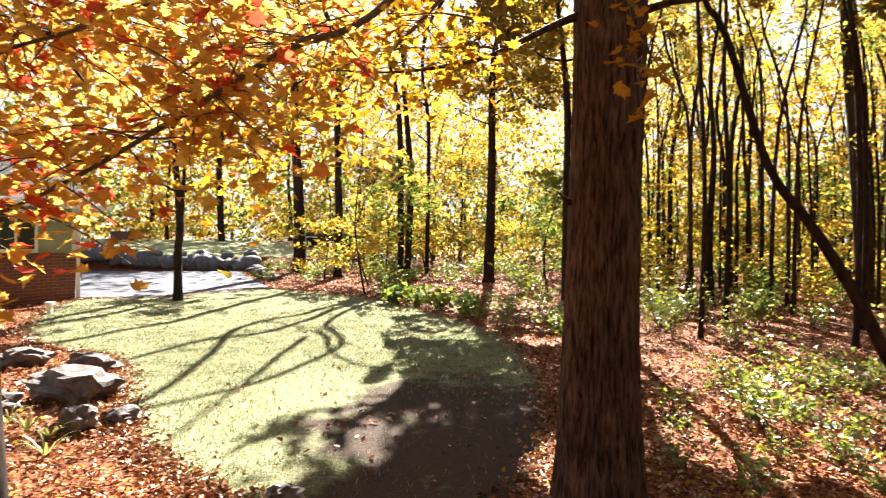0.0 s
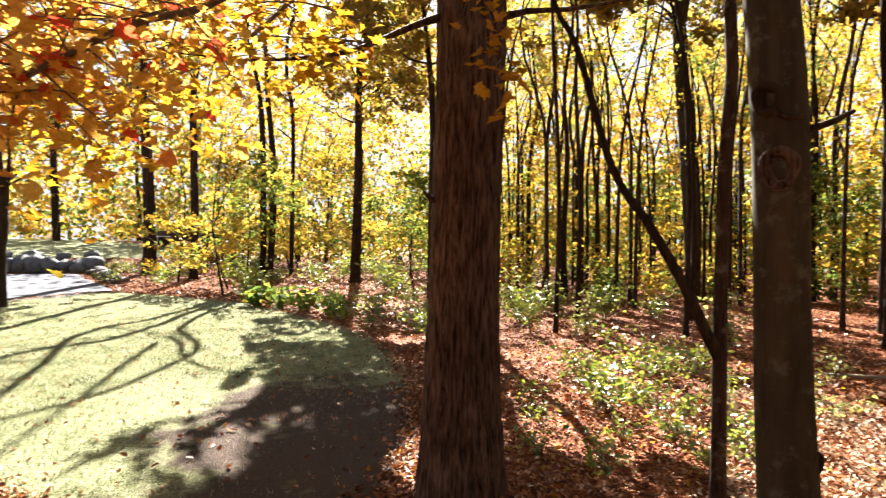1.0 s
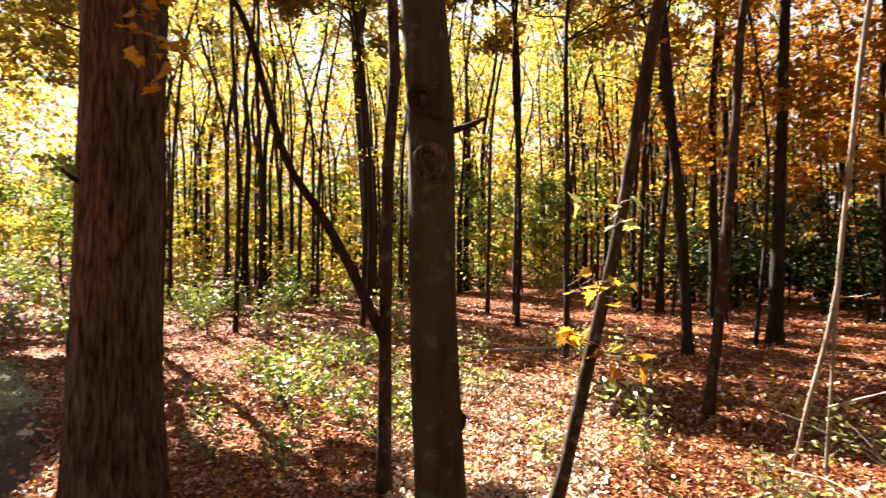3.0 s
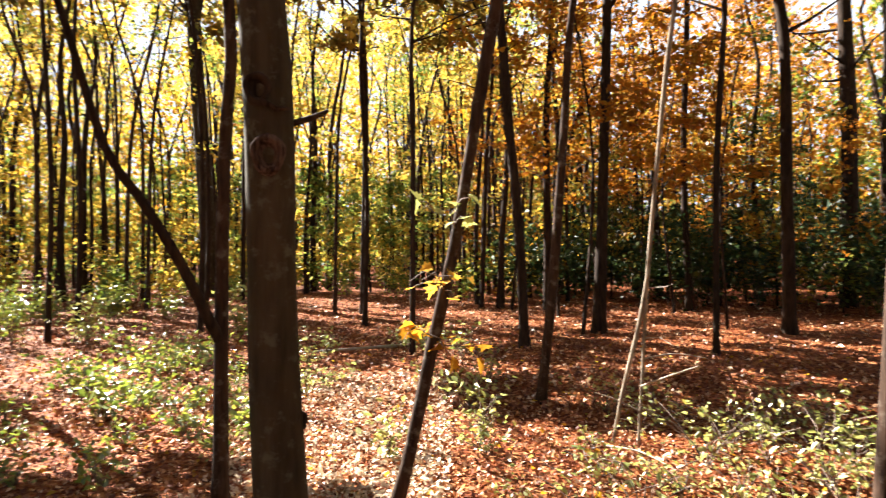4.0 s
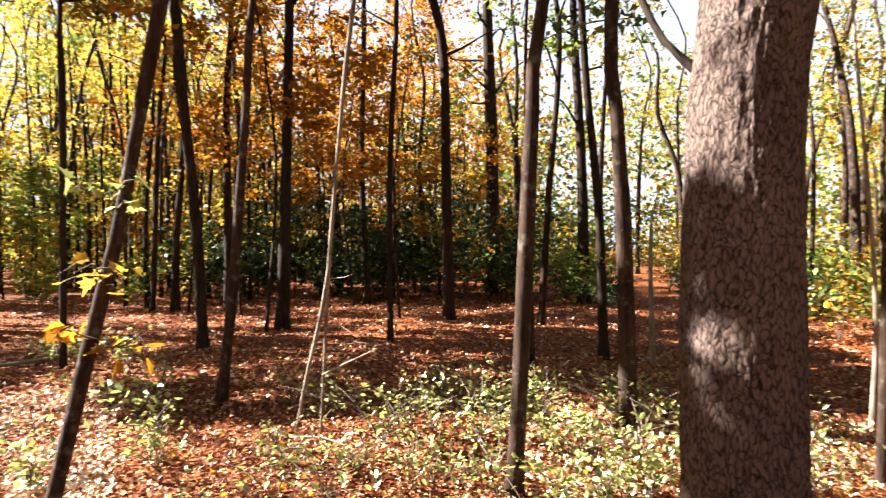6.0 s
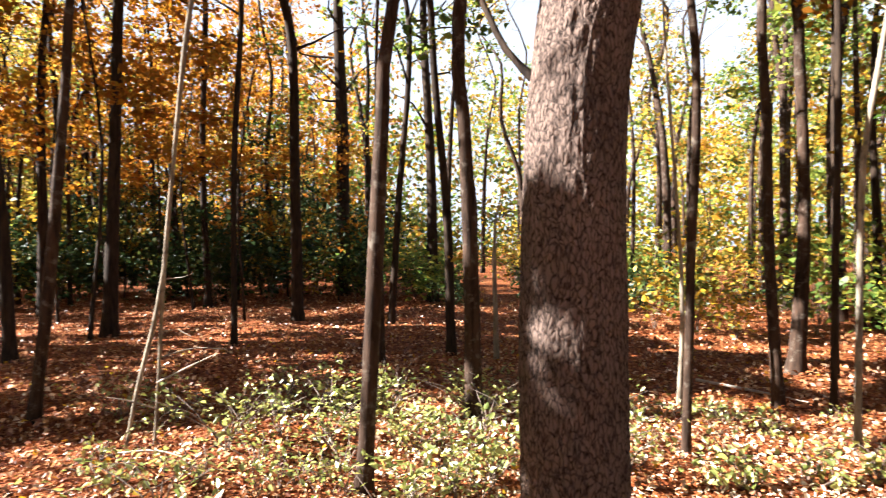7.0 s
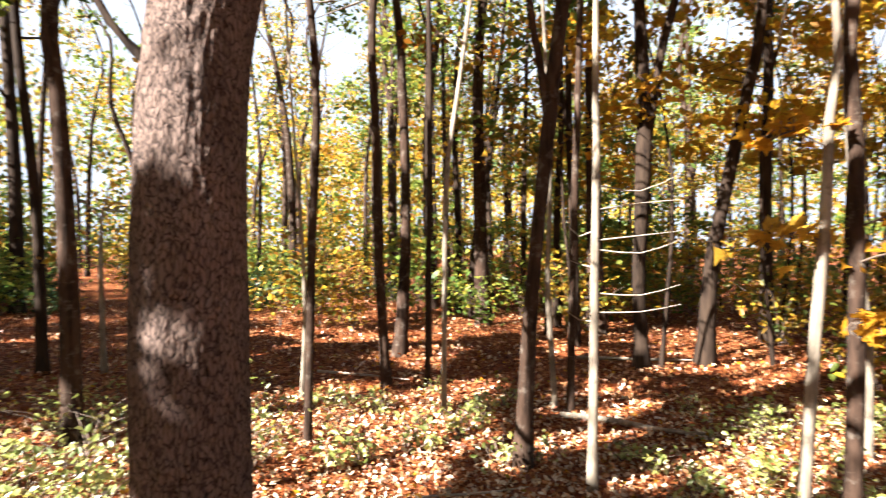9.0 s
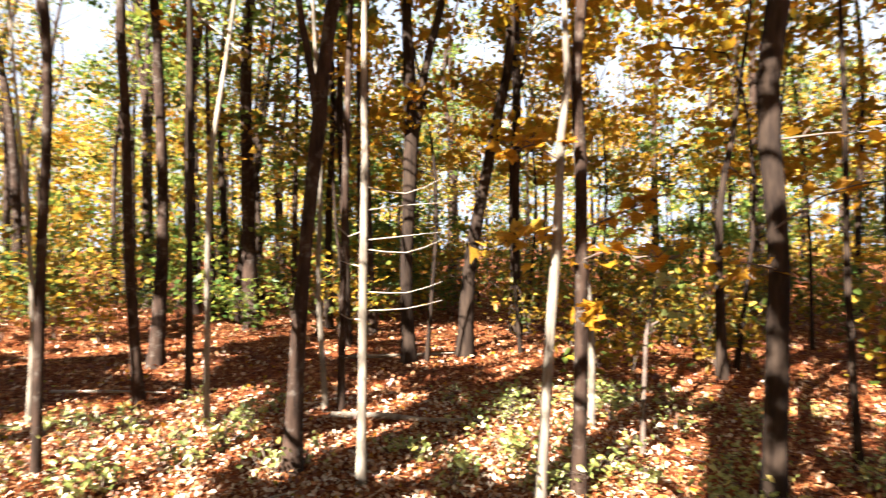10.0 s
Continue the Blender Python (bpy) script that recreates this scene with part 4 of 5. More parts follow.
white = tree("white_pole_tree", "bright pale slender trunk with bare dead twigs", [(2.51, -3.51, -0.05, 0.036), (2.49, -3.52, 1.49, 0.029), (2.48, -3.53, 2.36, 0.025), (2.48, -3.53, 3.23, 0.020)], 9.0, PALE_BARK, GOLD, 150, 78, (4.2, 8.5), 1.6, 9, 0.13)
for k in range(9):
    z = 1.15 + 0.11 * k + 0.05 * math.sin(5 * k)
    d = 1 if k % 3 else -0.6
    branch(white, [(2.49, -3.52, z, 0.006), (2.49 - 0.22 * d, -3.6 - 0.12 * d, z + 0.05 * math.sin(3 * k), 0.0045), (2.49 - 0.42 * d, -3.65 - 0.22 * d, z + 0.06, 0.002)], DEADWOOD, "dead_twig")
tree("dark_forked_tree", "stout dark trunk dividing into two stems", [(4.61, -7.62, -0.05, 0.109), (4.64, -7.60, 1.34, 0.091), (4.58, -7.64, 3.10, 0.109), (4.62, -7.61, 4.86, 0.080)], 15.0, DARK_BARK, GREEN, 900, 79, (4.8, 13), 2.6, 12, 0.16, stems=[[(4.58, -7.64, 2.9, 0.07), (4.4, -7.75, 4.2, 0.06), (4.2, -7.9, 6, 0.05)]], canopy=1000)
tree("leaning_dark_tree", "broad-footed dark trunk leaning to one side", [(4.11, -8.39, -0.05, 0.131), (4.03, -8.42, 1.34, 0.102), (3.87, -8.50, 2.38, 0.090), (3.59, -8.64, 3.92, 0.077), (3.47, -8.70, 4.70, 0.070)], 14.0, DARK_BARK, GREEN, 900, 80, (4.8, 11), 2.6, 12, 0.16)
tree("thin_tree", "thin dark stem among the fallen leaves", [(5.74, -4.75, -0.05, 0.037), (5.72, -4.77, 4.61, 0.030)], 9.0, DARK_BARK, ORANGE, 250, 81, (4.6, 8.5), 1.8, 8, 0.15)
sap = tree("pale_sapling", "slender pale sapling with big yellow leaves", [(1.35, -3.85, -0.05, 0.038), (1.28, -3.88, 1.14, 0.033), (1.24, -3.89, 1.66, 0.033), (1.21, -3.90, 2.36, 0.025), (1.19, -3.91, 3.23, 0.018)], 7.5, PALE_BARK, GOLD, 200, 82, (3.4, 7), 1.5, 8, 0.13)
for n, (tw, c, s) in enumerate([([(1.24, -3.89, 1.68, 0.006), (1.40, -3.72, 1.72, 0.004), (1.58, -3.56, 1.62, 0.003)], YELLOW, 0.15), ([(1.22, -3.9, 2.2, 0.006), (1.36, -3.8, 2.3, 0.004), (1.46, -3.7, 2.25, 0.003)], GOLD, 0.12)]):
    branch(sap, tw, STEM, "twig")
    sprays(sap, tw, c, 83 + n, 8, 0.16, 3, s, spread=0.03)
slim = tree("upright_tree", "slim upright tree lit at its foot", [(1.16, -4.07, -0.05, 0.052), (1.13, -4.07, 1.12, 0.045), (1.13, -4.07, 2.20, 0.041), (1.12, -4.08, 3.28, 0.037)], 14.0, BROWN_BARK, GOLD, 500, 86, (3.6, 9.5), 2.0, 10, 0.13)
for n, tw in enumerate([[(1.13, -4.07, 1.75, 0.007), (0.85, -3.95, 1.85, 0.005), (0.55, -3.8, 1.95, 0.003)], [(1.13, -4.07, 1.55, 0.007), (0.9, -3.9, 1.62, 0.005), (0.6, -3.75, 1.58, 0.003)], [(1.13, -4.07, 1.2, 0.006), (1.06, -3.95, 1.25, 0.004), (0.98, -3.85, 1.2, 0.003)]]):
    branch(slim, tw, STEM, "twig")
    sprays(slim, tw, GOLD, 87 + n, 5, 0.2, 4, 0.12, spread=0.04)
tree("thin_tree", "thin pale stem among the fallen leaves", [(1.47, -5.60, -0.05, 0.031), (1.46, -5.60, 0.82, 0.028)], 7.0, PALE_BARK, GOLD, 150, 91, (3.8, 6.5), 1.4, 7, 0.13)
near_dark = tree("dark_trunk_tree", "dark lichen-flecked straight trunk", [(0.02, -4.38, -0.05, 0.074), (-0.02, -4.38, 1.48, 0.063), (-0.02, -4.38, 3.16, 0.066)], 14.0, DARK_BARK, GOLD, 900, 92, (4.2, 12.5), 2.4, 12, 0.13, 20, canopy=1500)
for n, tw in enumerate([[(0.0, -4.32, 1.75, 0.007), (-0.3, -4.1, 1.95, 0.005), (-0.75, -3.9, 2.0, 0.003)], [(0.0, -4.32, 1.5, 0.007), (0.2, -4.1, 1.55, 0.004), (0.1, -3.95, 1.45, 0.003)], [(-0.02, -4.38, 2.3, 0.008), (-0.4, -4.3, 2.3, 0.005), (-0.8, -4.2, 2.2, 0.003)]]):
    branch(near_dark, tw, STEM, "twig")
    sprays(near_dark, tw, GOLD, 93 + n, 5, 0.24, 3, 0.10, spread=0.05)
tree("bent_tree", "dark bent trunk before the bright gap", [(0.56, -8.35, -0.05, 0.073), (0.59, -8.35, 2.01, 0.049), (0.44, -8.36, 2.94, 0.035), (0.35, -8.36, 3.62, 0.027)], 8.0, DARK_BARK, GREEN, 350, 97, (3.4, 7.5), 2.0, 10, 0.15)
tree("young_sapling", "very thin short sapling in sunlit undergrowth", [(0.90, -4.93, -0.05, 0.017), (0.87, -4.94, 0.96, 0.015)], 2.0, STEM, SHRUB, 70, 98, (0.9, 1.8), 0.5, 6, 0.09, spread=0.2)
tree("thin_tree", "thin dark stem among the fallen leaves", [(-0.55, -5.52, -0.05, 0.029), (-0.48, -5.53, 1.37, 0.025), (-0.47, -5.53, 2.43, 0.021)], 8.0, DARK_BARK, GOLD, 250, 99, (3.4, 7.5), 1.6, 8, 0.14)

# ---- the wood behind: poles and saplings, in a few growths each ----
wild = np.random.default_rng(7)


def pole_growth(k, r, h, leaf, lo, label, count):
    w = np.random.default_rng(200 + k)
    b = w.standard_normal((3, 2)) * 0.045
    path = [(0, 0, -0.1, r * 1.15), (b[0, 0], b[0, 1], 2.2, r), (b[1, 0] * 2, b[1, 1] * 2, 5.0, r * 0.82)]
    return tree("woodland_tree", label, path, h, (DARK_BARK, BROWN_BARK)[k % 2], leaf, count, 300 + k, (lo, h - 0.4), 2.1, 11, 0.15, 6, 0.75, "poles of the wood")


def sapling_growth(k, h, leaf, label, count, lo=0.5):
    w = np.random.default_rng(400 + k)
    b = w.standard_normal((2, 2)) * 0.2
    path = [(0, 0, -0.1, 0.03), (b[0, 0], b[0, 1], h * 0.4, 0.022), (b[1, 0], b[1, 1], h * 0.8, 0.012)]
    return tree("leafy_sapling", label, path, h, DARK_BARK, leaf, count, 500 + k, (lo, h - 0.2), 1.5, 11, 0.14, 5, 0.55, "leafy saplings of the wood")


def scatter(first, spots):
    """Set the first where the first spot is, and copies on the others, turned and stretched a little."""
    for n, (x, y) in enumerate(spots):
        s = wild.uniform(0.85, 1.2)
        m = pose(x, y, float(ground_z(x, y)) - 0.02, 0, 0, wild.uniform(0, 360)) @ Matrix.Diagonal((s, s, wild.uniform(0.9, 1.15), 1))
        if n:
            copy_thing(first, m)
        else:
            first.matrix_basis = m


def spots(n, az0, az1, r0, r1):
    a = np.radians(wild.uniform(az0, az1, n))
    r = np.sqrt(wild.uniform(r0 ** 2, r1 ** 2, n))
    return list(zip(r * np.sin(a), r * np.cos(a)))


scatter(pole_growth(0, 0.08, 15, YELLOW, 6.0, "slim woodland tree with yellow leaves", 850), spots(34, 12, 62, 22, 46))
scatter(pole_growth(1, 0.105, 16, YELLOW, 6.5, "woodland tree with yellow crown", 850), spots(24, 14, 62, 24, 50))
scatter(pole_growth(2, 0.065, 12, YELLOW, 4.0, "thin woodland tree with yellow-green leaves", 800), spots(30, 16, 66, 18, 44))
scatter(pole_growth(3, 0.14, 16, YELLOW, 6.0, "tall woodland tree with yellow crown", 1050), spots(14, -34, 10, 44, 62))
scatter(pole_growth(4, 0.11, 14, ORANGE, 4.5, "woodland tree with rusty orange leaves", 1000), spots(26, 58, 92, 17, 46))
scatter(pole_growth(5, 0.12, 15, AUTUMN, 4.5, "woodland tree with olive and rusty leaves", 770), spots(14, 90, 128, 16, 46))
scatter(pole_growth(6, 0.09, 12, AUTUMN, 3.6, "thin woodland tree with olive and gold leaves", 1000), spots(32, 122, 200, 10, 38))
scatter(pole_growth(7, 0.12, 14, GREEN, 4.0, "woodland tree with yellow-green leaves", 1000), spots(28, 124, 210, 11, 42))
scatter(pole_growth(8, 0.12, 14, GOLD, 5.0, "woodland tree with golden leaves", 700), spots(16, 205, 320, 10, 34))
scatter(pole_growth(9, 0.05, 13, YELLOW, 5.0, "thin dark pole of the wood with few leaves", 308), spots(60, 14, 66, 17, 40))
scatter(pole_growth(10, 0.068, 14, GREEN, 6.0, "dark pole of the wood with few leaves", 308), spots(40, 14, 70, 20, 42))
scatter(pole_growth(11, 0.07, 13, GREEN, 5.0, "thin dark pole of the far wood", 224), spots(30, 84, 190, 14, 40))
scatter(sapling_growth(0, 5.5, YELLOW, "slender sapling thick with yellow leaves", 1260), spots(34, -8, 60, 22, 44))
scatter(sapling_growth(1, 4.0, GREEN, "low sapling thick with yellow-green leaves", 1092), spots(30, -8, 62, 20, 40))
scatter(sapling_growth(2, 7.0, AUTUMN, "tall thin sapling full of olive and gold leaves", 1428), spots(26, -14, 58, 26, 46))
scatter(sapling_growth(3, 3.0, DARKGREEN, "dark green leafy understorey sapling", 1092), spots(18, 62, 94, 21, 36))
scatter(sapling_growth(4, 6.0, AUTUMN, "understorey sapling with olive and rusty leaves", 1176), spots(16, 60, 90, 20, 40))
scatter(sapling_growth(5, 5.5, AUTUMN, "understorey sapling with olive and rusty leaves", 1176), spots(34, 118, 205, 11, 36))
scatter(sapling_growth(6, 6.5, GREEN, "understorey sapling with yellow-green leaves", 1176), spots(18, 128, 200, 10, 34))
scatter(sapling_growth(8, 8.0, ORANGE, "tall understorey sapling with rusty orange leaves", 1300), spots(16, 56, 92, 20, 38))
scatter(sapling_growth(9, 6.0, DARKGREEN, "dark green leafy understorey sapling", 1200), spots(14, 60, 92, 20, 38))
scatter(sapling_growth(10, 9.0, GOLD, "tall thin sapling full of golden leaves", 1200), spots(16, 112, 200, 16, 36))
# unseen saplings added behind the way against light from the low sky
scatter(sapling_growth(11, 5.0, AUTUMN, "unseen olive-leaved sapling added behind the way to block low sky", 900), spots(14, 200, 312, 9, 24))
scatter(sapling_growth(12, 6.5, GOLD, "slender sapling with a golden crown over a bare stem", 1100, 2.4), spots(9, 116, 190, 8.5, 15))
scatter(sapling_growth(13, 7.5, AUTUMN, "slender sapling with an olive and rusty crown over a bare stem", 1000, 2.6), spots(4, 140, 190, 10, 17))
scatter(sapling_growth(14, 8.5, ORANGE, "slender sapling with a rusty orange crown over a bare stem", 1200, 3.0), spots(9, 58, 88, 13, 22))
scatter(sapling_growth(7, 4.5, YELLOW, "leafy yellow sapling beyond the drive", 1092), [p for p in spots(60, -40, -4, 48, 64)][:22])


def far_woods():
    """Distant foliage all round, in clumps, thin where the sky shows through."""
    pts, cols = [], []
    for leaf, az0, az1, n, hi in ((YELLOW, -48, 20, 1200, 33), (GOLD, -48, 14, 400, 33), (YELLOW, -60, 62, 800, 17), (GREEN, -60, 70, 420, 9), (GREEN, -14, 66, 260, 4), (GOLD, 18, 66, 420, 20), (YELLOW, 18, 66, 420, 22), (ORANGE, 56, 92, 480, 18), (AUTUMN, 58, 92, 420, 17), (GREEN, 60, 96, 260, 12), (AUTUMN, 84, 128, 150, 12), (DARKGREEN, 62, 96, 130, 3.6), (GREEN, 92, 122, 90, 4.5), (AUTUMN, 88, 120, 130, 15), (GREEN, 88, 120, 130, 18), (YELLOW, 112, 150, 240, 11),
                                  # the last one, unseen behind the way, is added to block low sky light
                                  (GOLD, 118, 210, 170, 16), (AUTUMN, 118, 215, 420, 15), (GREEN, 118, 215, 240, 13), (GOLD, 210, 300, 300, 15), (AUTUMN, 196, 314, 600, 24)):
        a = np.radians(wild.uniform(az0, az1, n))
        r = wild.uniform(*((62, 88) if hi > 20 else (47, 74)), n)
        z = hi * wild.uniform(0, 1, n) ** 1.25
        c = np.stack([r * np.sin(a), r * np.cos(a), z + 0.6 + ground_z(r * np.sin(a), r * np.cos(a))], 1)
        p = np.repeat(c, 31, 0) + wild.standard_normal((n * 31, 3)) * [1.3, 1.3, 0.9]
        v, f = leaves(p[p[:, 2] > 0.2], 0.49, wild, 0.3)
        tagged(link_mesh("far_woods", v, f, leaf, smooth=False), "distant woodland foliage in autumn colours", "woods", kind="stuff")


far_woods()

# ---- gaps in the crowns, through which the sun comes down ----
SUNNY = [(2.86, -0.83, 2.33, 0.25), (2.87, -0.80, 1.30, 0.13), (2.87, -0.80, 1.05, 0.10), (4.0, 4.0, 0.2, 0.8), (4.8, 4.9, 0.2, 0.8), (3.4, 2.1, 0.1, 0.5), (4.3, 2.6, 0.1, 0.5), (5.2, 3.6, 0.1, 0.5), (2.9, 1.1, 0.2, 0.5),
         (2.5, -3.5, 0.4, 0.3), (2.5, -3.5, 1.0, 0.3), (2.5, -3.5, 1.7, 0.3), (2.48, -3.52, 2.4, 0.25), (2.48, -3.53, 3.1, 0.22), (3.1, -3.5, 0.9, 0.25), (1.3, -3.87, 0.4, 0.3), (1.27, -3.87, 1.0, 0.25), (6.08, -1.1, 0.3, 0.22), (7.6, -5.7, 0.7, 0.3), (6.07, -4.35, 0.4, 0.2), (6.17, -3.3, 0.6, 0.2), (3.1, -3.5, 0.4, 0.5), (1.2, -4.0, 0.8, 0.5), (0.95, -3.4, 0.1, 0.4), (1.45, -4.6, 0.1, 0.5), (4.3, -2.9, 0.1, 0.7), (5.2, -2.6, 0.1, 0.5), (3.6, -2.4, 0.1, 0.4), (4.2, -0.9, 0.2, 0.8),
         (3.4, 0.3, 0.4, 0.7), (4.4, 0.6, 0.3, 0.6), (5.0, -0.2, 0.3, 0.5), (3.0, -0.2, 0.2, 0.4), (5.3, -4.6, 0.1, 0.5), (6.2, -3.4, 0.1, 0.5), (7.6, -5.7, 0.3, 0.6), (-4.6, 8.2, 0.1, 2.0), (-5.6, 11.6, 0.1, 1.8), (-3.3, 13.6, 0.1, 0.9),
         (-2.7, 6.6, 0.1, 0.8), (-1.4, 10.4, 0.1, 0.55), (-3.2, 4.6, 0.1, 0.8), (5.58, 1.74, 1.2, 0.35), (-1.7, 5.5, 0.1, 0.16), (-1.5, 5.2, 0.1, 0.13), (-1.3, 4.9, 0.1, 0.12), (-1.7, 7.7, 0.1, 0.4)]
LIT_LAWN = outline_curve([(-6.5, 20.1), (-3.25, 18.3), (-1.7, 13.9), (-0.6, 7.9), (-1.4, 6.9), (-2.2, 6.1), (-3.1, 5.3), (-3.9, 5.0), (-4.9, 6.4), (-5.4, 9.85), (-5.7, 13.0), (-7.6, 18.0)], 4)
FLECKS = np.random.default_rng(5).uniform(0, 1, (64, 64))


def fleck_noise(x, y):
    """Smooth random values over the plan, 0 to 1."""
    i, j = np.floor(x).astype(int), np.floor(y).astype(int)
    u, w = x - i, y - j
    u, w = u * u * (3 - 2 * u), w * w * (3 - 2 * w)
    g = lambda p, q: FLECKS[(i + p) % 64, (j + q) % 64]
    return (g(0, 0) * (1 - u) + g(1, 0) * u) * (1 - w) + (g(0, 1) * (1 - u) + g(1, 1) * u) * w


def fleck_field(x, y):
    return 0.5 * fleck_noise(x / 0.85, y / 1.35) + 0.3 * fleck_noise(x / 0.33 + 9, y / 0.55) + 0.2 * fleck_noise(x / 2.6 + 5, y / 4.0)


probe = np.random.default_rng(6).uniform(-30, 30, (2, 4000))
RANKS = np.sort(fleck_field(probe[0], probe[1]))


def sunny_share(x, y):
    """How much of the floor the sun reaches, by stretches of the plan."""
    r, az = np.hypot(x, y), np.degrees(np.arctan2(x, y))
    f = np.full(x.shape, 0.22)
    f = np.where((az > 8) & (az < 40), np.where(r < 11, 0.26, 0.22), f)
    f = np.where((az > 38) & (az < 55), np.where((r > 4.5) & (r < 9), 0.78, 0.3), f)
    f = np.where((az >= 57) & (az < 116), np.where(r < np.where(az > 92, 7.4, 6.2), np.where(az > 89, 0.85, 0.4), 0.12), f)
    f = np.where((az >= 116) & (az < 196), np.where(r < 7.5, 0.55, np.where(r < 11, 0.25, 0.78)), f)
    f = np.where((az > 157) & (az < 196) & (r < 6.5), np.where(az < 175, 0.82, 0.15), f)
    f = np.where((x > -1) & (x < 6) & (y > 10) & (y < 30), 0.06, f)
    f = np.where(inside(x, y, LAWN_EDGE), np.where((y < 6.6) & (x < -1.2), 0.42, 0.12), f)
    f = np.where((x < -5.2) & (y > 9), 0.5, f)
    f = np.where(inside(x, y, LIT_LAWN), 0.97, f)
    f = np.where((x > 2.3) & (x < 3.35) & (((y > -3.55) & (y < -0.6)) | ((y > -6.2) & (y < -4.45))), 0.04, f)
    f = np.where((az > 196 - 360) & (az < -50) & (r < 22), 0.04, f)
    f = np.where((x > -0.8) & (x < 0.25) & (y > -9) & (y < -5), 0.04, f)
    f = np.where((x > -3.2) & (x < 0.6) & (y > -1.7) & (y < 1.4), 0.9, f)
    return np.where(r > 24, np.where((az > 56) & (az < 112), 0.2, 0.45), f)


def open_gaps():
    """Thin the crowns where the sun shines through them on to the floor and the trunks."""
    bpy.context.view_layer.update()
    d = np.array(to_sun)
    for ob in list(scene.objects):
        if ob.type != "MESH" or ob.name.split(".")[0] not in ("crown", "upper_crown"):
            continue
        me = ob.data
        v = np.empty(len(me.vertices) * 3, np.float32)
        me.vertices.foreach_get("co", v)
        v = v.reshape(-1, 4, 3)
        m = np.array(ob.matrix_world)
        c = v.mean(1) @ m[:3, :3].T + m[:3, 3]
        x, y = c[:, 0] - d[0] / d[2] * c[:, 2], c[:, 1] - d[1] / d[2] * c[:, 2]
        cut = fleck_field(x, y) > RANKS[np.clip(((1 - sunny_share(x, y)) * len(RANKS)).astype(int), 0, len(RANKS) - 1)]
        cut &= (np.abs(x) < 26) & (y > -12) & (y < 26)
        for px, py, pz, pr in SUNNY:
            q = c - np.array([px, py, pz])
            along = q @ d
            cut |= (np.linalg.norm(q - along[:, None] * d, axis=1) < pr) & (along > 0)
        if cut.sum() < 3:
            continue
        keep = v[~cut].reshape(-1, 3)
        if not len(keep):
            keep = v[:2].reshape(-1, 3)
        thin = bpy.data.meshes.new("crown")
        n = len(keep) // 4
        thin.vertices.add(4 * n)
        thin.vertices.foreach_set("co", keep.ravel())
        thin.loops.add(4 * n)
        thin.loops.foreach_set("vertex_index", np.arange(4 * n, dtype=np.int32))
        thin.polygons.add(n)
        thin.polygons.foreach_set("loop_start", np.arange(0, 4 * n, 4, dtype=np.int32))
        thin.update(calc_edges=True)
        thin.materials.append(me.materials[0])
        ob.data = thin


open_gaps()

# ---- undergrowth ----
def shrub(x, y, h, w, count, leaf, size, seed, name="shrub", label="leafy low shrub", stems=7, mat=None, group="woodland shrubs"):
    rng = np.random.default_rng(seed)
    base = tagged(new(name), label, "shrub", group)
    base.location = (x, y, float(near_z(x, y)) - 0.01)
    wood, spots_ = [], []
    for i in range(stems):
        a = rng.uniform(0, 2 * np.pi)
        out = w * rng.uniform(0.3, 1.0)
        top = h * rng.uniform(0.6, 1.1)
        e = np.array([math.cos(a) * out, math.sin(a) * out, top])
        m = np.array([e[0] * 0.3, e[1] * 0.3, top * 0.6]) + rng.standard_normal(3) * 0.04
        c = spline([(0, 0, 0, 0.006), (*m, 0.0045), (*e, 0.002)], 0.06)
        wood.append(tube(c[::3] if len(c) > 8 else c, 3))
        k = max(4, count // stems)
        loose = 0.13 if name == "bramble" else 0.22
        spots_.append(c[rng.integers(len(c) // 4, len(c), k), :3] + rng.standard_normal((k, 3)) * [w * loose, w * loose, h * 0.45 * loose])
    v, f = join(wood)
    tagged(link_mesh("stemwork", v, f, mat or STEM, base), kind="stuff")
    p = np.vstack(spots_)
    p[:, 2] = np.maximum(p[:, 2], 0.03)
    v, f = leaves(p, size, rng, 0.75, 0.6, math.hypot(x, y) < 13)
    tagged(link_mesh("foliage", v, f, leaf, base, smooth=False), kind="stuff")
    return base


sh = np.random.default_rng(17)


def clear_of(x, y):
    return not inside(np.array([x]), np.array([y]), LAWN_EDGE)[0] and not inside(np.array([x]), np.array([y]), DRIVE_EDGE)[0]


def thicket(n, az0, az1, r0, r1, h, w, count, leaf, size, label, name="shrub"):
    a = np.radians(sh.uniform(az0, az1, n))
    r = np.sqrt(sh.uniform(r0 ** 2, r1 ** 2, n))
    kinds = []
    k = 0
    for x, y in zip(r * np.sin(a), r * np.cos(a)):
        if not clear_of(x, y):
            continue
        if k < 3:
            kinds.append(shrub(x, y, h * sh.uniform(0.8, 1.2), w * sh.uniform(0.8, 1.2), count, leaf, size, 900 + sh.integers(5000), name, label))
        else:
            s = sh.uniform(0.75, 1.25)
            copy_thing(kinds[k % 3], pose(x, y, float(near_z(x, y)) - 0.01, 0, 0, sh.uniform(0, 360)) @ Matrix.Diagonal((s, s, s, 1)))
        k += 1


shrub(4.5, 12.3, 1.25, 0.6, 420, BUSH, 0.085, 701, label="bushy yellow-green shrub behind the old maple", stems=11)
shrub(5.5, 11.7, 0.85, 0.6, 300, SHRUB, 0.08, 702, label="pale yellow-green shrub in the litter", stems=10)
shrub(7.3, 9.7, 1.0, 0.55, 260, SHRUB, 0.10, 703, label="sunlit shrub with large pale leaves", stems=9)
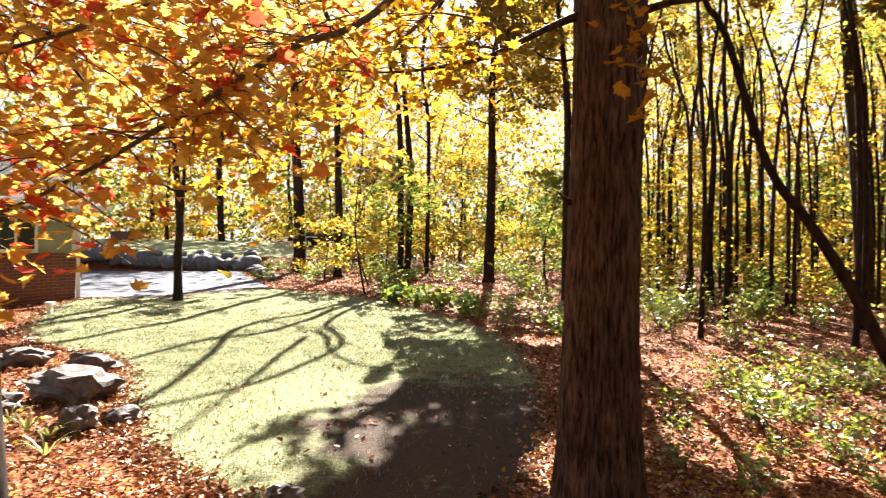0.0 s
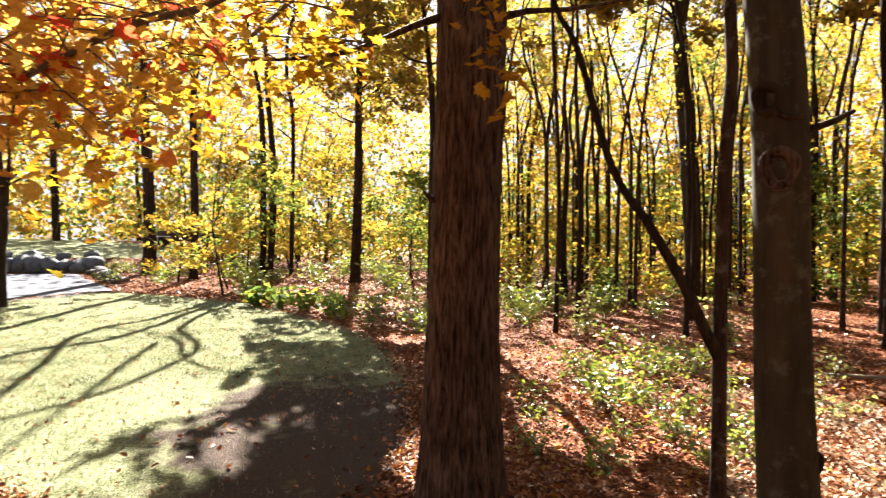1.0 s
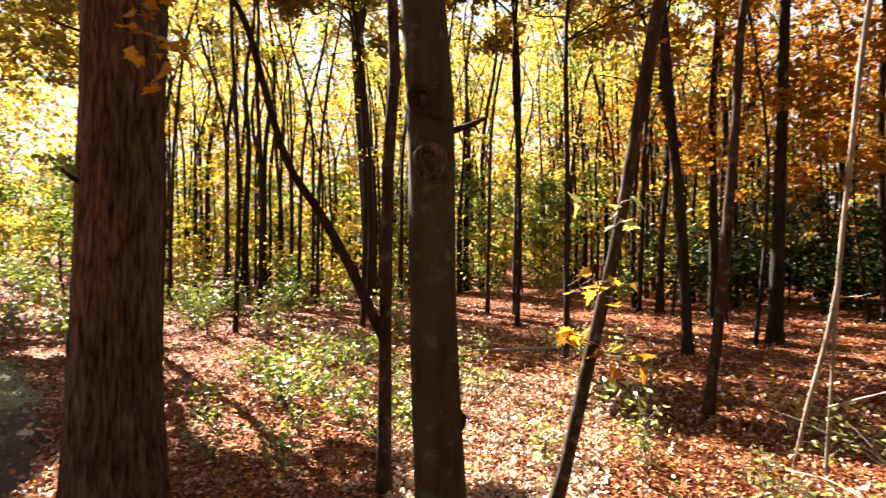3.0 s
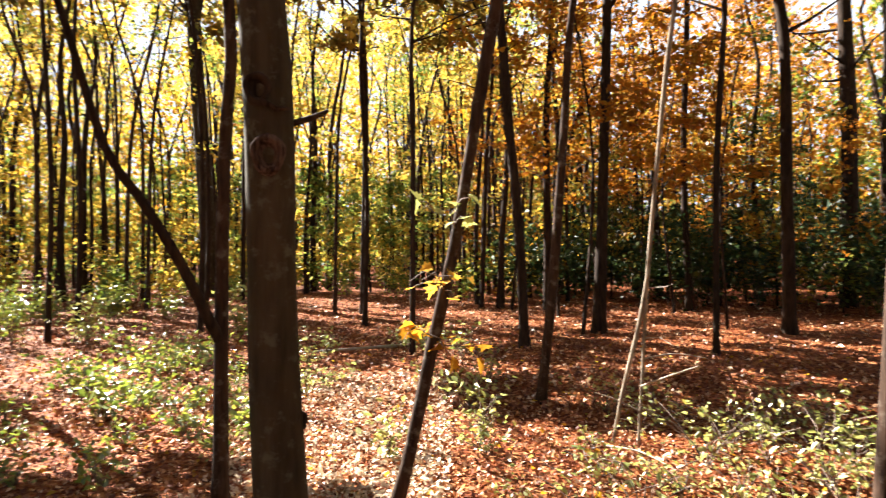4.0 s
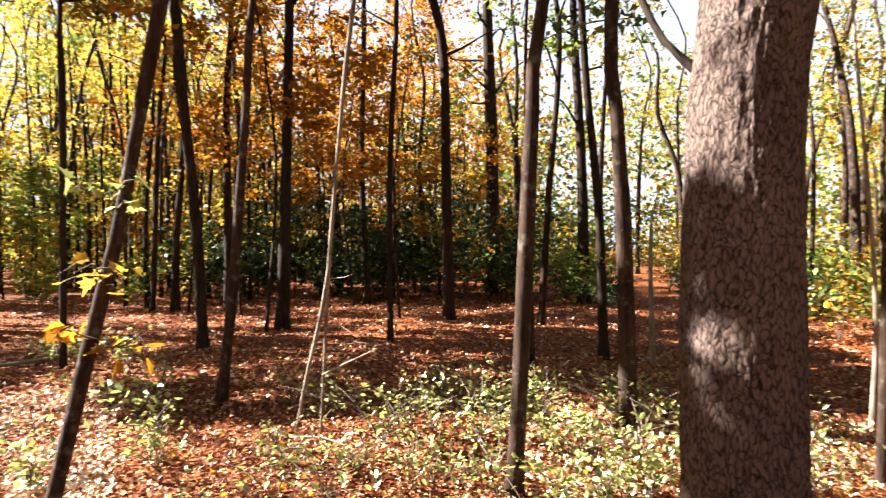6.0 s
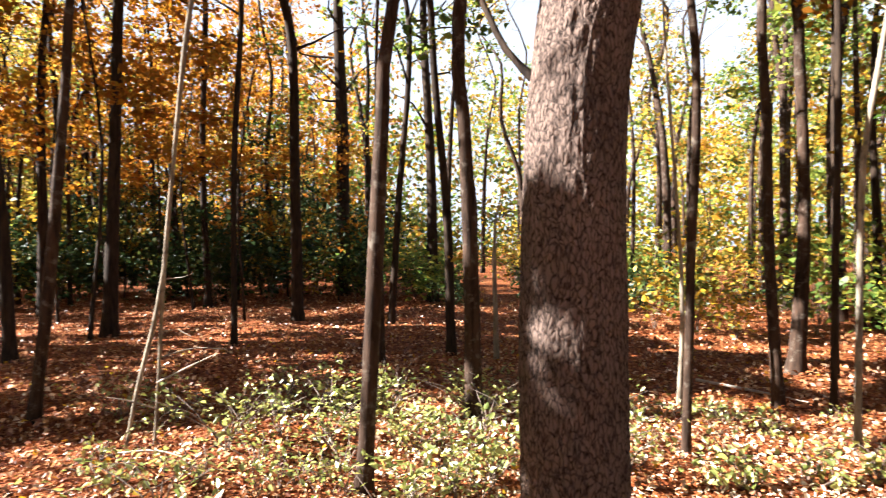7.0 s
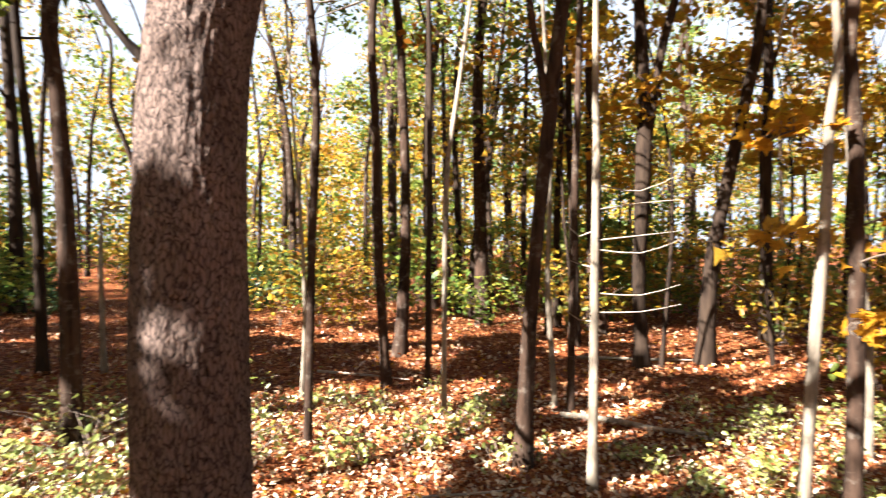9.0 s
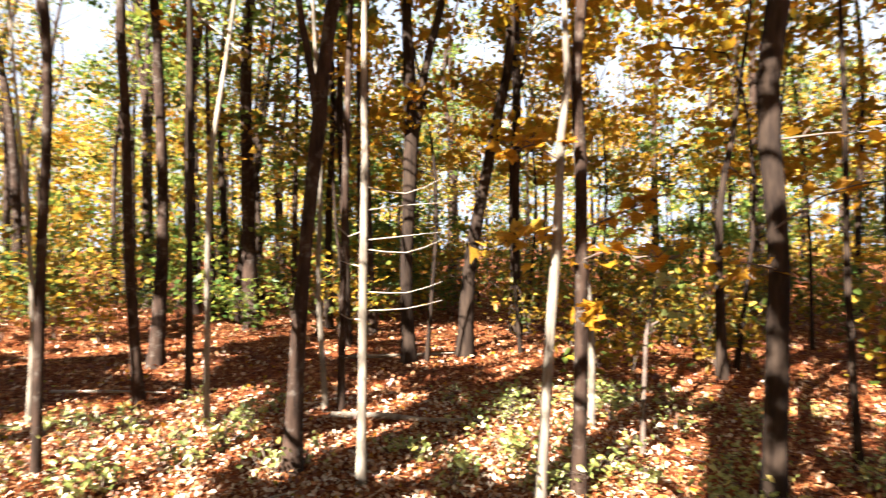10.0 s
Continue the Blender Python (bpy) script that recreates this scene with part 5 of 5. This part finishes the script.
thicket(14, 24, 37, 7.0, 11, 0.42, 0.45, 110, BUSH, 0.075, "green glossy-leaved shrub in the litter")
thicket(9, 14, 34, 14, 18, 0.8, 0.7, 260, BUSH, 0.10, "bushy shrub with yellow-green leaves")
thicket(16, 17, 40, 4.8, 8, 0.35, 0.3, 70, BUSH, 0.06, "low green seedling in the litter", "seedling")
thicket(16, 40, 60, 4.6, 11, 0.45, 0.4, 80, SHRUB, 0.065, "sunlit seedling with yellow-green leaves", "seedling")
thicket(38, 68, 116, 3.4, 7.2, 0.5, 0.6, 62, SHRUB, 0.052, "sunlit bramble with pale yellow-green leaves", "bramble")
thicket(14, 90, 108, 3.6, 6.4, 0.38, 0.4, 80, SHRUB, 0.055, "sunlit bramble with pale yellow-green leaves", "bramble")
thicket(30, 56, 118, 2.9, 6.4, 0.2, 0.36, 46, SHRUB, 0.046, "low sunlit bramble on the litter", "bramble")
thicket(46, 110, 180, 3.2, 7.0, 0.2, 0.28, 46, SHRUB, 0.055, "small green seedling in sunlit leaves", "seedling")
thicket(24, 156, 190, 3.4, 7.0, 0.28, 0.4, 90, SHRUB, 0.05, "sunlit clump of yellow-green undergrowth", "seedling")
thicket(14, -12, 14, 22, 31, 1.0, 0.8, 260, BUSH, 0.14, "yellow-green shrub behind the lawn")
thicket(11, 2, 14, 12, 20, 0.65, 0.6, 220, BUSH, 0.10, "green shrub at the lawn's edge")
thicket(34, 60, 92, 18, 25, 2.1, 1.5, 420, DARKGREEN, 0.17, "dark green shrub of the thicket")
thicket(20, 88, 124, 18, 25, 1.6, 1.4, 340, GREEN, 0.15, "green shrub before the bright clearing")
thicket(16, 88, 126, 16, 22, 1.1, 1.2, 300, DARKGREEN, 0.14, "low dark green shrub before the clearing")
thicket(26, 62, 124, 20, 30, 2.6, 1.6, 360, AUTUMN, 0.17, "tall olive shrub of the thicket")
thicket(24, 14, 62, 20, 30, 1.5, 1.2, 330, YELLOW, 0.15, "yellow-leaved shrub among the poles")
thicket(16, 14, 60, 19, 29, 1.2, 1.1, 300, GREEN, 0.14, "green-leaved shrub among the poles")
thicket(34, 116, 192, 11.5, 18, 1.5, 1.2, 300, AUTUMN, 0.13, "olive and rusty shrub of the thicket")
thicket(26, 116, 192, 12, 20, 1.8, 1.4, 300, GREEN, 0.15, "green leafy shrub of the thicket")
thicket(16, 158, 192, 7.5, 12, 1.0, 0.8, 170, AUTUMN, 0.10, "olive-leaved shrub in the dappled shade")
thicket(16, -17, -3, 25, 36, 0.55, 0.6, 130, BUSH, 0.11, "low green shrub at the edge of the drive")
for x, y in ((-1.6, 18.9), (-0.8, 18.2), (-0.1, 17.4), (-1.2, 19.3), (0.6, 16.2)):
    shrub(x, y, 0.55, 0.7, 90, GREEN, 0.26, int(100 + x * 10 + y), "hosta", "broad-leaved pale green hosta clump", 9, None, "hostas along the lawn")


def litter(n, az0, az1, r0, r1, size, seed, mat, name, label, oval=False):
    rng = np.random.default_rng(seed)
    a = np.radians(rng.uniform(az0, az1, n))
    r = r0 + (r1 - r0) * rng.uniform(0, 1, n) ** 1.25
    x, y = r * np.sin(a), r * np.cos(a)
    keep = ~inside(x + rng.standard_normal(n) * 0.22, y + rng.standard_normal(n) * 0.22, LAWN_EDGE) & ~inside(x, y, DRIVE_EDGE)
    x, y = x[keep], y[keep]
    v, f = leaves(np.stack([x, y, near_z(x, y) + 0.024 + 0.03 * rng.uniform(0, 1, len(x)) ** 2], 1), size, rng, 0.74, 0.7, oval)
    tagged(link_mesh(name, v, f, mat, smooth=False), label, "leaves", kind="stuff")


litter(68000, -48, 196, 2.0, 7.2, 0.041, 61, LITTER, "fallen_leaves", "fallen russet leaves strewn over the woodland floor", True)
litter(80000, -48, 196, 6.8, 22, 0.066, 63, LITTER, "fallen_leaves", "fallen russet leaves farther into the wood")
litter(36000, -32, 40, 20, 36, 0.085, 64, LITTER, "fallen_leaves", "fallen russet leaves behind the lawn")
# pale leaves laid in the sunlit stretches to paint them brighter
litter(5200, 36, 56, 4.2, 8.8, 0.042, 65, SUNPATCH, "bleached_leaves", "pale tan leaves that stand for sunlight on the litter", True)
litter(6500, 90, 172, 3.2, 7.0, 0.042, 66, SUNPATCH, "bleached_leaves", "pale tan leaves that stand for sunlight on the litter", True)
litter(2600, -48, 196, 2.0, 12, 0.06, 62, GOLD, "fallen_yellow_leaves", "fresh yellow leaves on the litter")


def lawn_cover():
    rng = np.random.default_rng(71)
    lo, hi = LAWN_EDGE.min(0), LAWN_EDGE.max(0)
    x, y = rng.uniform(lo[0], hi[0], 430000), rng.uniform(lo[1], hi[1], 430000)
    keep = inside(x, y, LAWN_EDGE) & (rng.uniform(0, 1, len(x)) < np.clip(1.35 - (y - 4) / 14, 0.3, 1) * np.clip((y - 5.0) / 5.0 + 0.25 * np.sin(x * 2.1 + y), 0.38, 1) * (1 - 0.93 * smooth_step(-2.0, -0.7, x + 0.4 * np.sin(2.3 * y)) * smooth_step(9.6, 7.2, y + 0.5 * np.sin(3.1 * x))))
    x, y = x[keep], y[keep]
    n = len(x)
    a = rng.uniform(0, 2 * np.pi, n)
    h = rng.uniform(0.025, 0.06, n)
    p = np.stack([x, y, near_z(x, y) + 0.018], 1)
    side = np.stack([np.cos(a), np.sin(a), 0 * a], 1) * 0.004
    tip = p + np.stack([rng.standard_normal(n) * 0.02, rng.standard_normal(n) * 0.02, h], 1)
    v = np.stack([p - side, p + side, tip], 1).reshape(-1, 3)
    tagged(link_mesh("grass", v, np.arange(3 * n).reshape(n, 3), GRASS, smooth=False), "short green grass blades of the lawn", "grass", kind="stuff")
    x, y = rng.uniform(lo[0], hi[0], 2600), rng.uniform(lo[1], hi[1], 2600)
    keep = inside(x, y, LAWN_EDGE)
    x, y = x[keep], y[keep]
    v, f = leaves(np.stack([x, y, near_z(x, y) + 0.04], 1), 0.055, rng, 0.9, 0.7, True)
    tagged(link_mesh("lawn_leaves", v, f, LITTER, smooth=False), "scattered fallen leaves lying on the lawn", "leaves", kind="stuff")


def edge_leaves():
    """Leaves drifted along the lawn's rim."""
    rng = np.random.default_rng(73)
    p = LAWN_EDGE[rng.integers(0, len(LAWN_EDGE), 9000)]
    q = np.roll(LAWN_EDGE, -1, 0)[[int(np.argmin(np.hypot(*(LAWN_EDGE - a).T))) for a in p]]
    p = p + (q - p) * rng.uniform(0, 1, (9000, 1)) + rng.standard_normal((9000, 2)) * 0.11
    x, y = p[:, 0], p[:, 1]
    v, f = leaves(np.stack([x, y, near_z(x, y) + 0.03 + 0.015 * rng.uniform(0, 1, 9000)], 1), 0.055, rng, 0.86, 0.7, True)
    tagged(link_mesh("drifted_leaves", v, f, LITTER, smooth=False), "fallen leaves drifted along the lawn's rim", "leaves", kind="stuff")


lawn_cover()
edge_leaves()


def stick(pts, mat, label):
    """A fallen branch lying on the litter."""
    p = np.array(pts, float)
    p[:, 2] += near_z(p[:, 0], p[:, 1])
    v, f = tube(spline(p, 0.08), 7)
    return tagged(link_mesh("fallen_branch", v, f, mat), label, "branch", "fallen branches")


stick([(3.75, -4.75, 0.04, 0.035), (3.35, -5.0, 0.05, 0.03), (2.9, -5.15, 0.045, 0.022), (2.6, -5.3, 0.05, 0.012)], PALE_BARK, "pale fallen branch lying in the litter")
stick([(9.6, 3.0, 0.05, 0.012), (9.7, 2.5, 0.16, 0.010), (9.6, 2.0, 0.14, 0.005)], DEADWOOD, "thin dead branch on the russet leaves")
stick([(5.3, 1.95, 0.03, 0.010), (5.2, 1.6, 0.06, 0.008), (5.0, 1.25, 0.03, 0.004)], DEADWOOD, "thin dead branch beside the pale sapling")
stick([(4.2, 0.35, 0.03, 0.009), (3.9, 0.1, 0.05, 0.008), (3.7, -0.25, 0.03, 0.004)], DEADWOOD, "bare dead twig among the brambles")
stick([(7.2, -4.1, 0.04, 0.02), (6.6, -4.5, 0.05, 0.016), (6.1, -4.75, 0.04, 0.008)], DEADWOOD, "grey fallen branch on the leaves")
stick([(5.6, -7.5, 0.05, 0.03), (4.9, -7.9, 0.06, 0.025), (4.3, -8.5, 0.05, 0.012)], PALE_BARK, "weathered fallen branch in the shade")
stick([(8.5, 6.8, 0.05, 0.03), (7.6, 7.1, 0.08, 0.024), (6.8, 7.8, 0.06, 0.012)], DEADWOOD, "sunlit fallen branch among the shrubs")
stick([(3.2, -2.6, 0.03, 0.010), (2.9, -2.9, 0.05, 0.008), (2.8, -3.2, 0.03, 0.004)], DEADWOOD, "small dead twig on sunlit leaves")

# ---- stones ----
def boulder(x, y, sx, sy, sz, turn, seed, mat, label, group="", sink=0.12, detail=3):
    bm = bmesh.new()
    bmesh.ops.create_icosphere(bm, subdivisions=detail, radius=1.0)
    o = Vector((seed * 3.1, seed * 1.7, 0))
    for v in bm.verts:
        n = noise.noise(v.co * 0.9 + o) * 0.45 + noise.noise(v.co * 2.3 + o) * 0.40 + noise.noise(v.co * 5.5 + o) * 0.20 - 0.12
        v.co = v.co * (1 + n)
        v.co.x, v.co.y = math.copysign(abs(v.co.x) ** 0.8, v.co.x), math.copysign(abs(v.co.y) ** 0.8, v.co.y)
        v.co = Vector((v.co.x * sx, v.co.y * sy, v.co.z * sz))
    for f in bm.faces:
        f.smooth = detail < 3
    me = bpy.data.meshes.new("boulder")
    bm.to_mesh(me)
    bm.free()
    me.materials.append(mat)
    ob = tagged(new("boulder", me), label, "boulder", group)
    ob.matrix_world = pose(x, y, float(near_z(x, y)) + sz * (1 - sink * 3), 0, 0, turn)
    return ob


boulder(-4.45, 7.35, 0.62, 0.40, 0.23, -25, 1, ROCK, "large weathered boulder in sun beside the lawn", "boulders by the lawn")
boulder(-3.66, 6.0, 0.17, 0.17, 0.15, 20, 2, ROCK, "rounded pale boulder among leaves", "boulders by the lawn")
boulder(-3.36, 6.35, 0.20, 0.15, 0.10, 50, 3, ROCK, "small sunlit stone at the lawn's edge", "boulders by the lawn")
boulder(-5.15, 8.9, 0.32, 0.22, 0.16, 10, 4, ROCK, "dark grey stone in the shade", "boulders by the lawn")
boulder(-6.3, 9.1, 0.40, 0.30, 0.17, 35, 5, ROCK, "dark boulder in deep shade", "boulders by the lawn")
boulder(-4.9, 6.7, 0.28, 0.22, 0.14, 70, 6, ROCK, "shaded boulder below the lawn", "boulders by the lawn")
boulder(-1.22, 4.45, 0.13, 0.10, 0.07, 15, 7, ROCK, "small white stone set in the earth", "boulders by the lawn")
for k in range(17):
    u = k / 16
    x, y = -19.5 + 9.4 * u, 30.0 + 2.5 * u - 0.5 * u * u
    boulder(x, y + 0.35, sh.uniform(0.38, 0.62), 0.5, sh.uniform(0.36, 0.5), sh.uniform(-20, 20), 20 + k, WALLROCK, "grey boulder of the drive's retaining wall", "boulders of the wall", 0.08, 2)
    if k % 2:
        boulder(x + 0.2, y + 1.35, sh.uniform(0.35, 0.5), 0.4, 0.3, sh.uniform(-20, 20), 60 + k, WALLROCK, "grey boulder of the drive's retaining wall", "boulders of the wall", 0.2, 2)
for k in range(14):
    u = k / 13
    boulder(-9.9 + 2.6 * u + sh.uniform(-0.3, 0.3), 31.6 - 5.2 * u + sh.uniform(-0.2, 0.2), sh.uniform(0.2, 0.36), 0.26, sh.uniform(0.14, 0.26), sh.uniform(0, 90), 90 + k, ROCK, "pale sunlit stone at the end of the wall", "stones at the drive", 0.08, 2)


def blade_clump(x, y, h, n, seed):
    rng = np.random.default_rng(seed)
    base = tagged(new("daylily"), "clump of arching yellow-green daylily blades", "plant", "daylilies by the boulders")
    base.location = (x, y, float(near_z(x, y)))
    vs, fs = [], []
    for i in range(n):
        a = rng.uniform(0, 2 * np.pi)
        d = np.array([math.cos(a), math.sin(a), 0])
        s = np.array([-d[1], d[0], 0]) * 0.012
        ln = h * rng.uniform(0.6, 1.2)
        row = []
        for u in np.linspace(0, 1, 6):
            c = d * ln * 0.7 * u + np.array([0, 0, ln * (1.25 * u - 0.75 * u * u)])
            row += [c - s * (1 - 0.9 * u), c + s * (1 - 0.9 * u)]
        o = len(vs)
        vs += row
        fs += [[o + 2 * j, o + 2 * j + 1, o + 2 * j + 3, o + 2 * j + 2] for j in range(5)]
    tagged(link_mesh("foliage", np.array(vs), np.array(fs), SHRUB, base), kind="stuff")


for k, (x, y) in enumerate(((-3.75, 5.75), (-4.1, 5.95), (-4.45, 6.2), (-3.95, 5.35), (-4.7, 6.0), (-3.5, 5.3))):
    blade_clump(x, y, 0.34, 16, 700 + k)


# ---- the house ----
def box(bm, x0, x1, y0, y1, z0, z1):
    vs = [bm.verts.new((x, y, z)) for z in (z0, z1) for y in (y0, y1) for x in (x0, x1)]
    for q in ((0, 2, 3, 1), (4, 5, 7, 6), (0, 1, 5, 4), (1, 3, 7, 5), (3, 2, 6, 7), (2, 0, 4, 6)):
        bm.faces.new([vs[i] for i in q])


def boxes(*rows):
    bm = bmesh.new()
    for r in rows:
        box(bm, *r)
    return bm


def brick_mat():
    k = Mat("red_brick")
    v = k.coords((1, 1, 1))
    sp = k.t.nodes.new("ShaderNodeSeparateXYZ")
    k.link(v, sp.inputs[0])
    cb = k.t.nodes.new("ShaderNodeCombineXYZ")
    k.link(sp.outputs["X"], cb.inputs["X"])
    k.link(sp.outputs["Z"], cb.inputs["Y"])
    b = k.node("ShaderNodeTexBrick", Color1=(0.17, 0.045, 0.028, 1), Color2=(0.12, 0.034, 0.022, 1), Mortar=(0.20, 0.11, 0.08, 1), Scale=1.0, Mortar_Size=0.011, Brick_Width=0.30, Row_Height=0.095)
    k.link(cb.outputs[0], b.inputs["Vector"])
    n = k.ramp(k.noise(v, 8.0, 6.0), [(0.3, (0.75, 0.75, 0.75)), (0.7, (1.2, 1.2, 1.2))])
    k.link(k.mix(1.0, b.outputs["Color"], n, "MULTIPLY"), k.b.inputs["Base Color"])
    k.b.inputs["Roughness"].default_value = 0.85
    k.bump(b.outputs["Fac"], 0.5, -0.008)
    return k.m


BRICK = brick_mat()
SIDING = plain_mat("sage_siding", (0.25, 0.265, 0.17), 0.6, 0.08, 3.0)
TRIM = plain_mat("white_trim", (0.72, 0.70, 0.66), 0.5, 0.06, 4.0)
ROOF = plain_mat("roof_shingle", (0.09, 0.08, 0.075), 0.9, 0.35, 12.0, bump=0.01)
GLASS = plain_mat("window_glass", (0.03, 0.04, 0.05), 0.08, 0.1)


def house():
    """Local x runs along the wall that faces the lawn, from the corner by the drive."""
    h = tagged(new("house"), "house with red brick base, sage siding and white trim", "house")
    h.matrix_world = pose(-11.35, 18.9, 0.02, 0, 0, -109)
    part("brick_base", boxes((0, 8, -6, 0, -0.3, 1.42)), BRICK, h, "red brick base course")
    part("brick_cap", boxes((-0.02, 8, -6, 0.05, 1.42, 1.50)), BRICK, h, "brick ledge")
    rows = [(0.02, 8, -6, -0.03 + 0.0, 1.50, 2.95)]
    part("wall", boxes(*rows), SIDING, h, "sage green lap siding")
    for i in range(12):
        z = 1.5 + 0.12 * i
        part("lap_board", boxes((0.14, 8, -0.03, -0.008, z, z + 0.112)), SIDING, h)
    part("corner_trim", boxes((-0.03, 0.12, -0.10, 0.012, 1.5, 2.95)), TRIM, h, "white corner board")
    part("downspout", boxes((-0.10, -0.02, 0.0, 0.07, 0.1, 2.9)), TRIM, h, "white downspout")
    w = part("window", boxes((1.25, 2.55, -0.02, 0.03, 1.52, 2.75)), TRIM, h, "white-framed window")
    part("pane", boxes((1.35, 1.86, 0.03, 0.036, 1.62, 2.66), (1.94, 2.45, 0.03, 0.036, 1.62, 2.66)), GLASS, w)
    bm = bmesh.new()
    v = [bm.verts.new(p) for p in ((-0.6, 0.7, 2.85), (8.2, 0.7, 2.85), (8.2, -3, 4.9), (-0.6, -3, 4.9), (-0.6, -6.7, 2.85), (8.2, -6.7, 2.85))]
    bm.faces.new((v[0], v[1], v[2], v[3]))
    bm.faces.new((v[3], v[2], v[5], v[4]))
    bmesh.ops.solidify(bm, geom=bm.faces[:], thickness=0.15)
    part("roof", bm, ROOF, h, "dark shingle roof")
    part("gutter", boxes((-0.6, 8.2, 0.68, 0.80, 2.80, 2.93)), TRIM, h, "white gutter")
    bm = bmesh.new()
    v = [bm.verts.new(p) for p in ((0.05, -0.05, 2.95), (0.05, -5.95, 2.95), (0.05, -3, 4.7))]
    bm.faces.new(v)
    part("gable", bm, SIDING, h)


house()

lamp = tagged(new("path_light"), "small white post light beside the house", "lamp")
lamp.location = (-9.9, 15.4, float(near_z(-9.9, 15.4)))
part("post", boxes((-0.05, 0.05, -0.05, 0.05, -0.05, 0.24)), TRIM, lamp)
part("cap", boxes((-0.09, 0.09, -0.09, 0.09, 0.24, 0.32)), TRIM, lamp)

# ---- things far beyond the drive ----
RUST = plain_mat("rusty_steel", (0.13, 0.06, 0.045), 0.7, 0.3, 8.0)
bin_ = tagged(new("fire_ring"), "rusty brown steel fire box on the far grass", "fire pit")
bin_.location = (-22.4, 43.0, float(ground_z(-22.4, 43.0)))
part("body", boxes((-0.62, 0.62, -0.5, 0.5, 0.0, 0.62)), RUST, bin_)
part("rim", boxes((-0.68, 0.68, -0.56, -0.46, 0.58, 0.66), (-0.68, 0.68, 0.46, 0.56, 0.58, 0.66)), RUST, bin_)


def car():
    c = tagged(new("parked_car"), "dark parked car half hidden behind the trunks", "car")
    c.matrix_world = pose(-8.0, 43.5, float(ground_z(-8.0, 43.5)), 0, 0, 8)
    paint = plain_mat("dark_paint", (0.05, 0.03, 0.025), 0.25, 0.1)
    bm = bmesh.new()
    prof = [(-2.1, 0.35), (-2.15, 0.8), (-1.95, 0.95), (-1.5, 1.0), (-0.9, 1.5), (0.7, 1.55), (1.6, 1.05), (2.1, 0.9), (2.15, 0.4)]
    a = [bm.verts.new((x, -0.8 if z < 1.1 else -0.66, z)) for x, z in prof]
    b = [bm.verts.new((x, 0.8 if z < 1.1 else 0.66, z)) for x, z in prof]
    bm.faces.new(a)
    bm.faces.new(b[::-1])
    for i in range(len(prof)):
        j = (i + 1) % len(prof)
        bm.faces.new((a[j], a[i], b[i], b[j]))
    part("body", bm, paint, c)
    part("side_window", boxes((-0.8, 0.75, -0.80, -0.72, 1.05, 1.4)), GLASS, c)
    part("trim_strip", boxes((-1.9, -0.9, -0.84, -0.80, 0.62, 0.70)), TRIM, c, "bright trim strip")
    for x in (-1.35, 1.35):
        for y in (-0.75, 0.75):
            bm = bmesh.new()
            bmesh.ops.create_cone(bm, cap_ends=True, segments=20, radius1=0.33, radius2=0.33, depth=0.2, matrix=pose(x, y, 0.33, 90))
            wheel = part("tyre", bm, RUST, c)
            wheel.data.materials[0] = DARK_BARK


car()
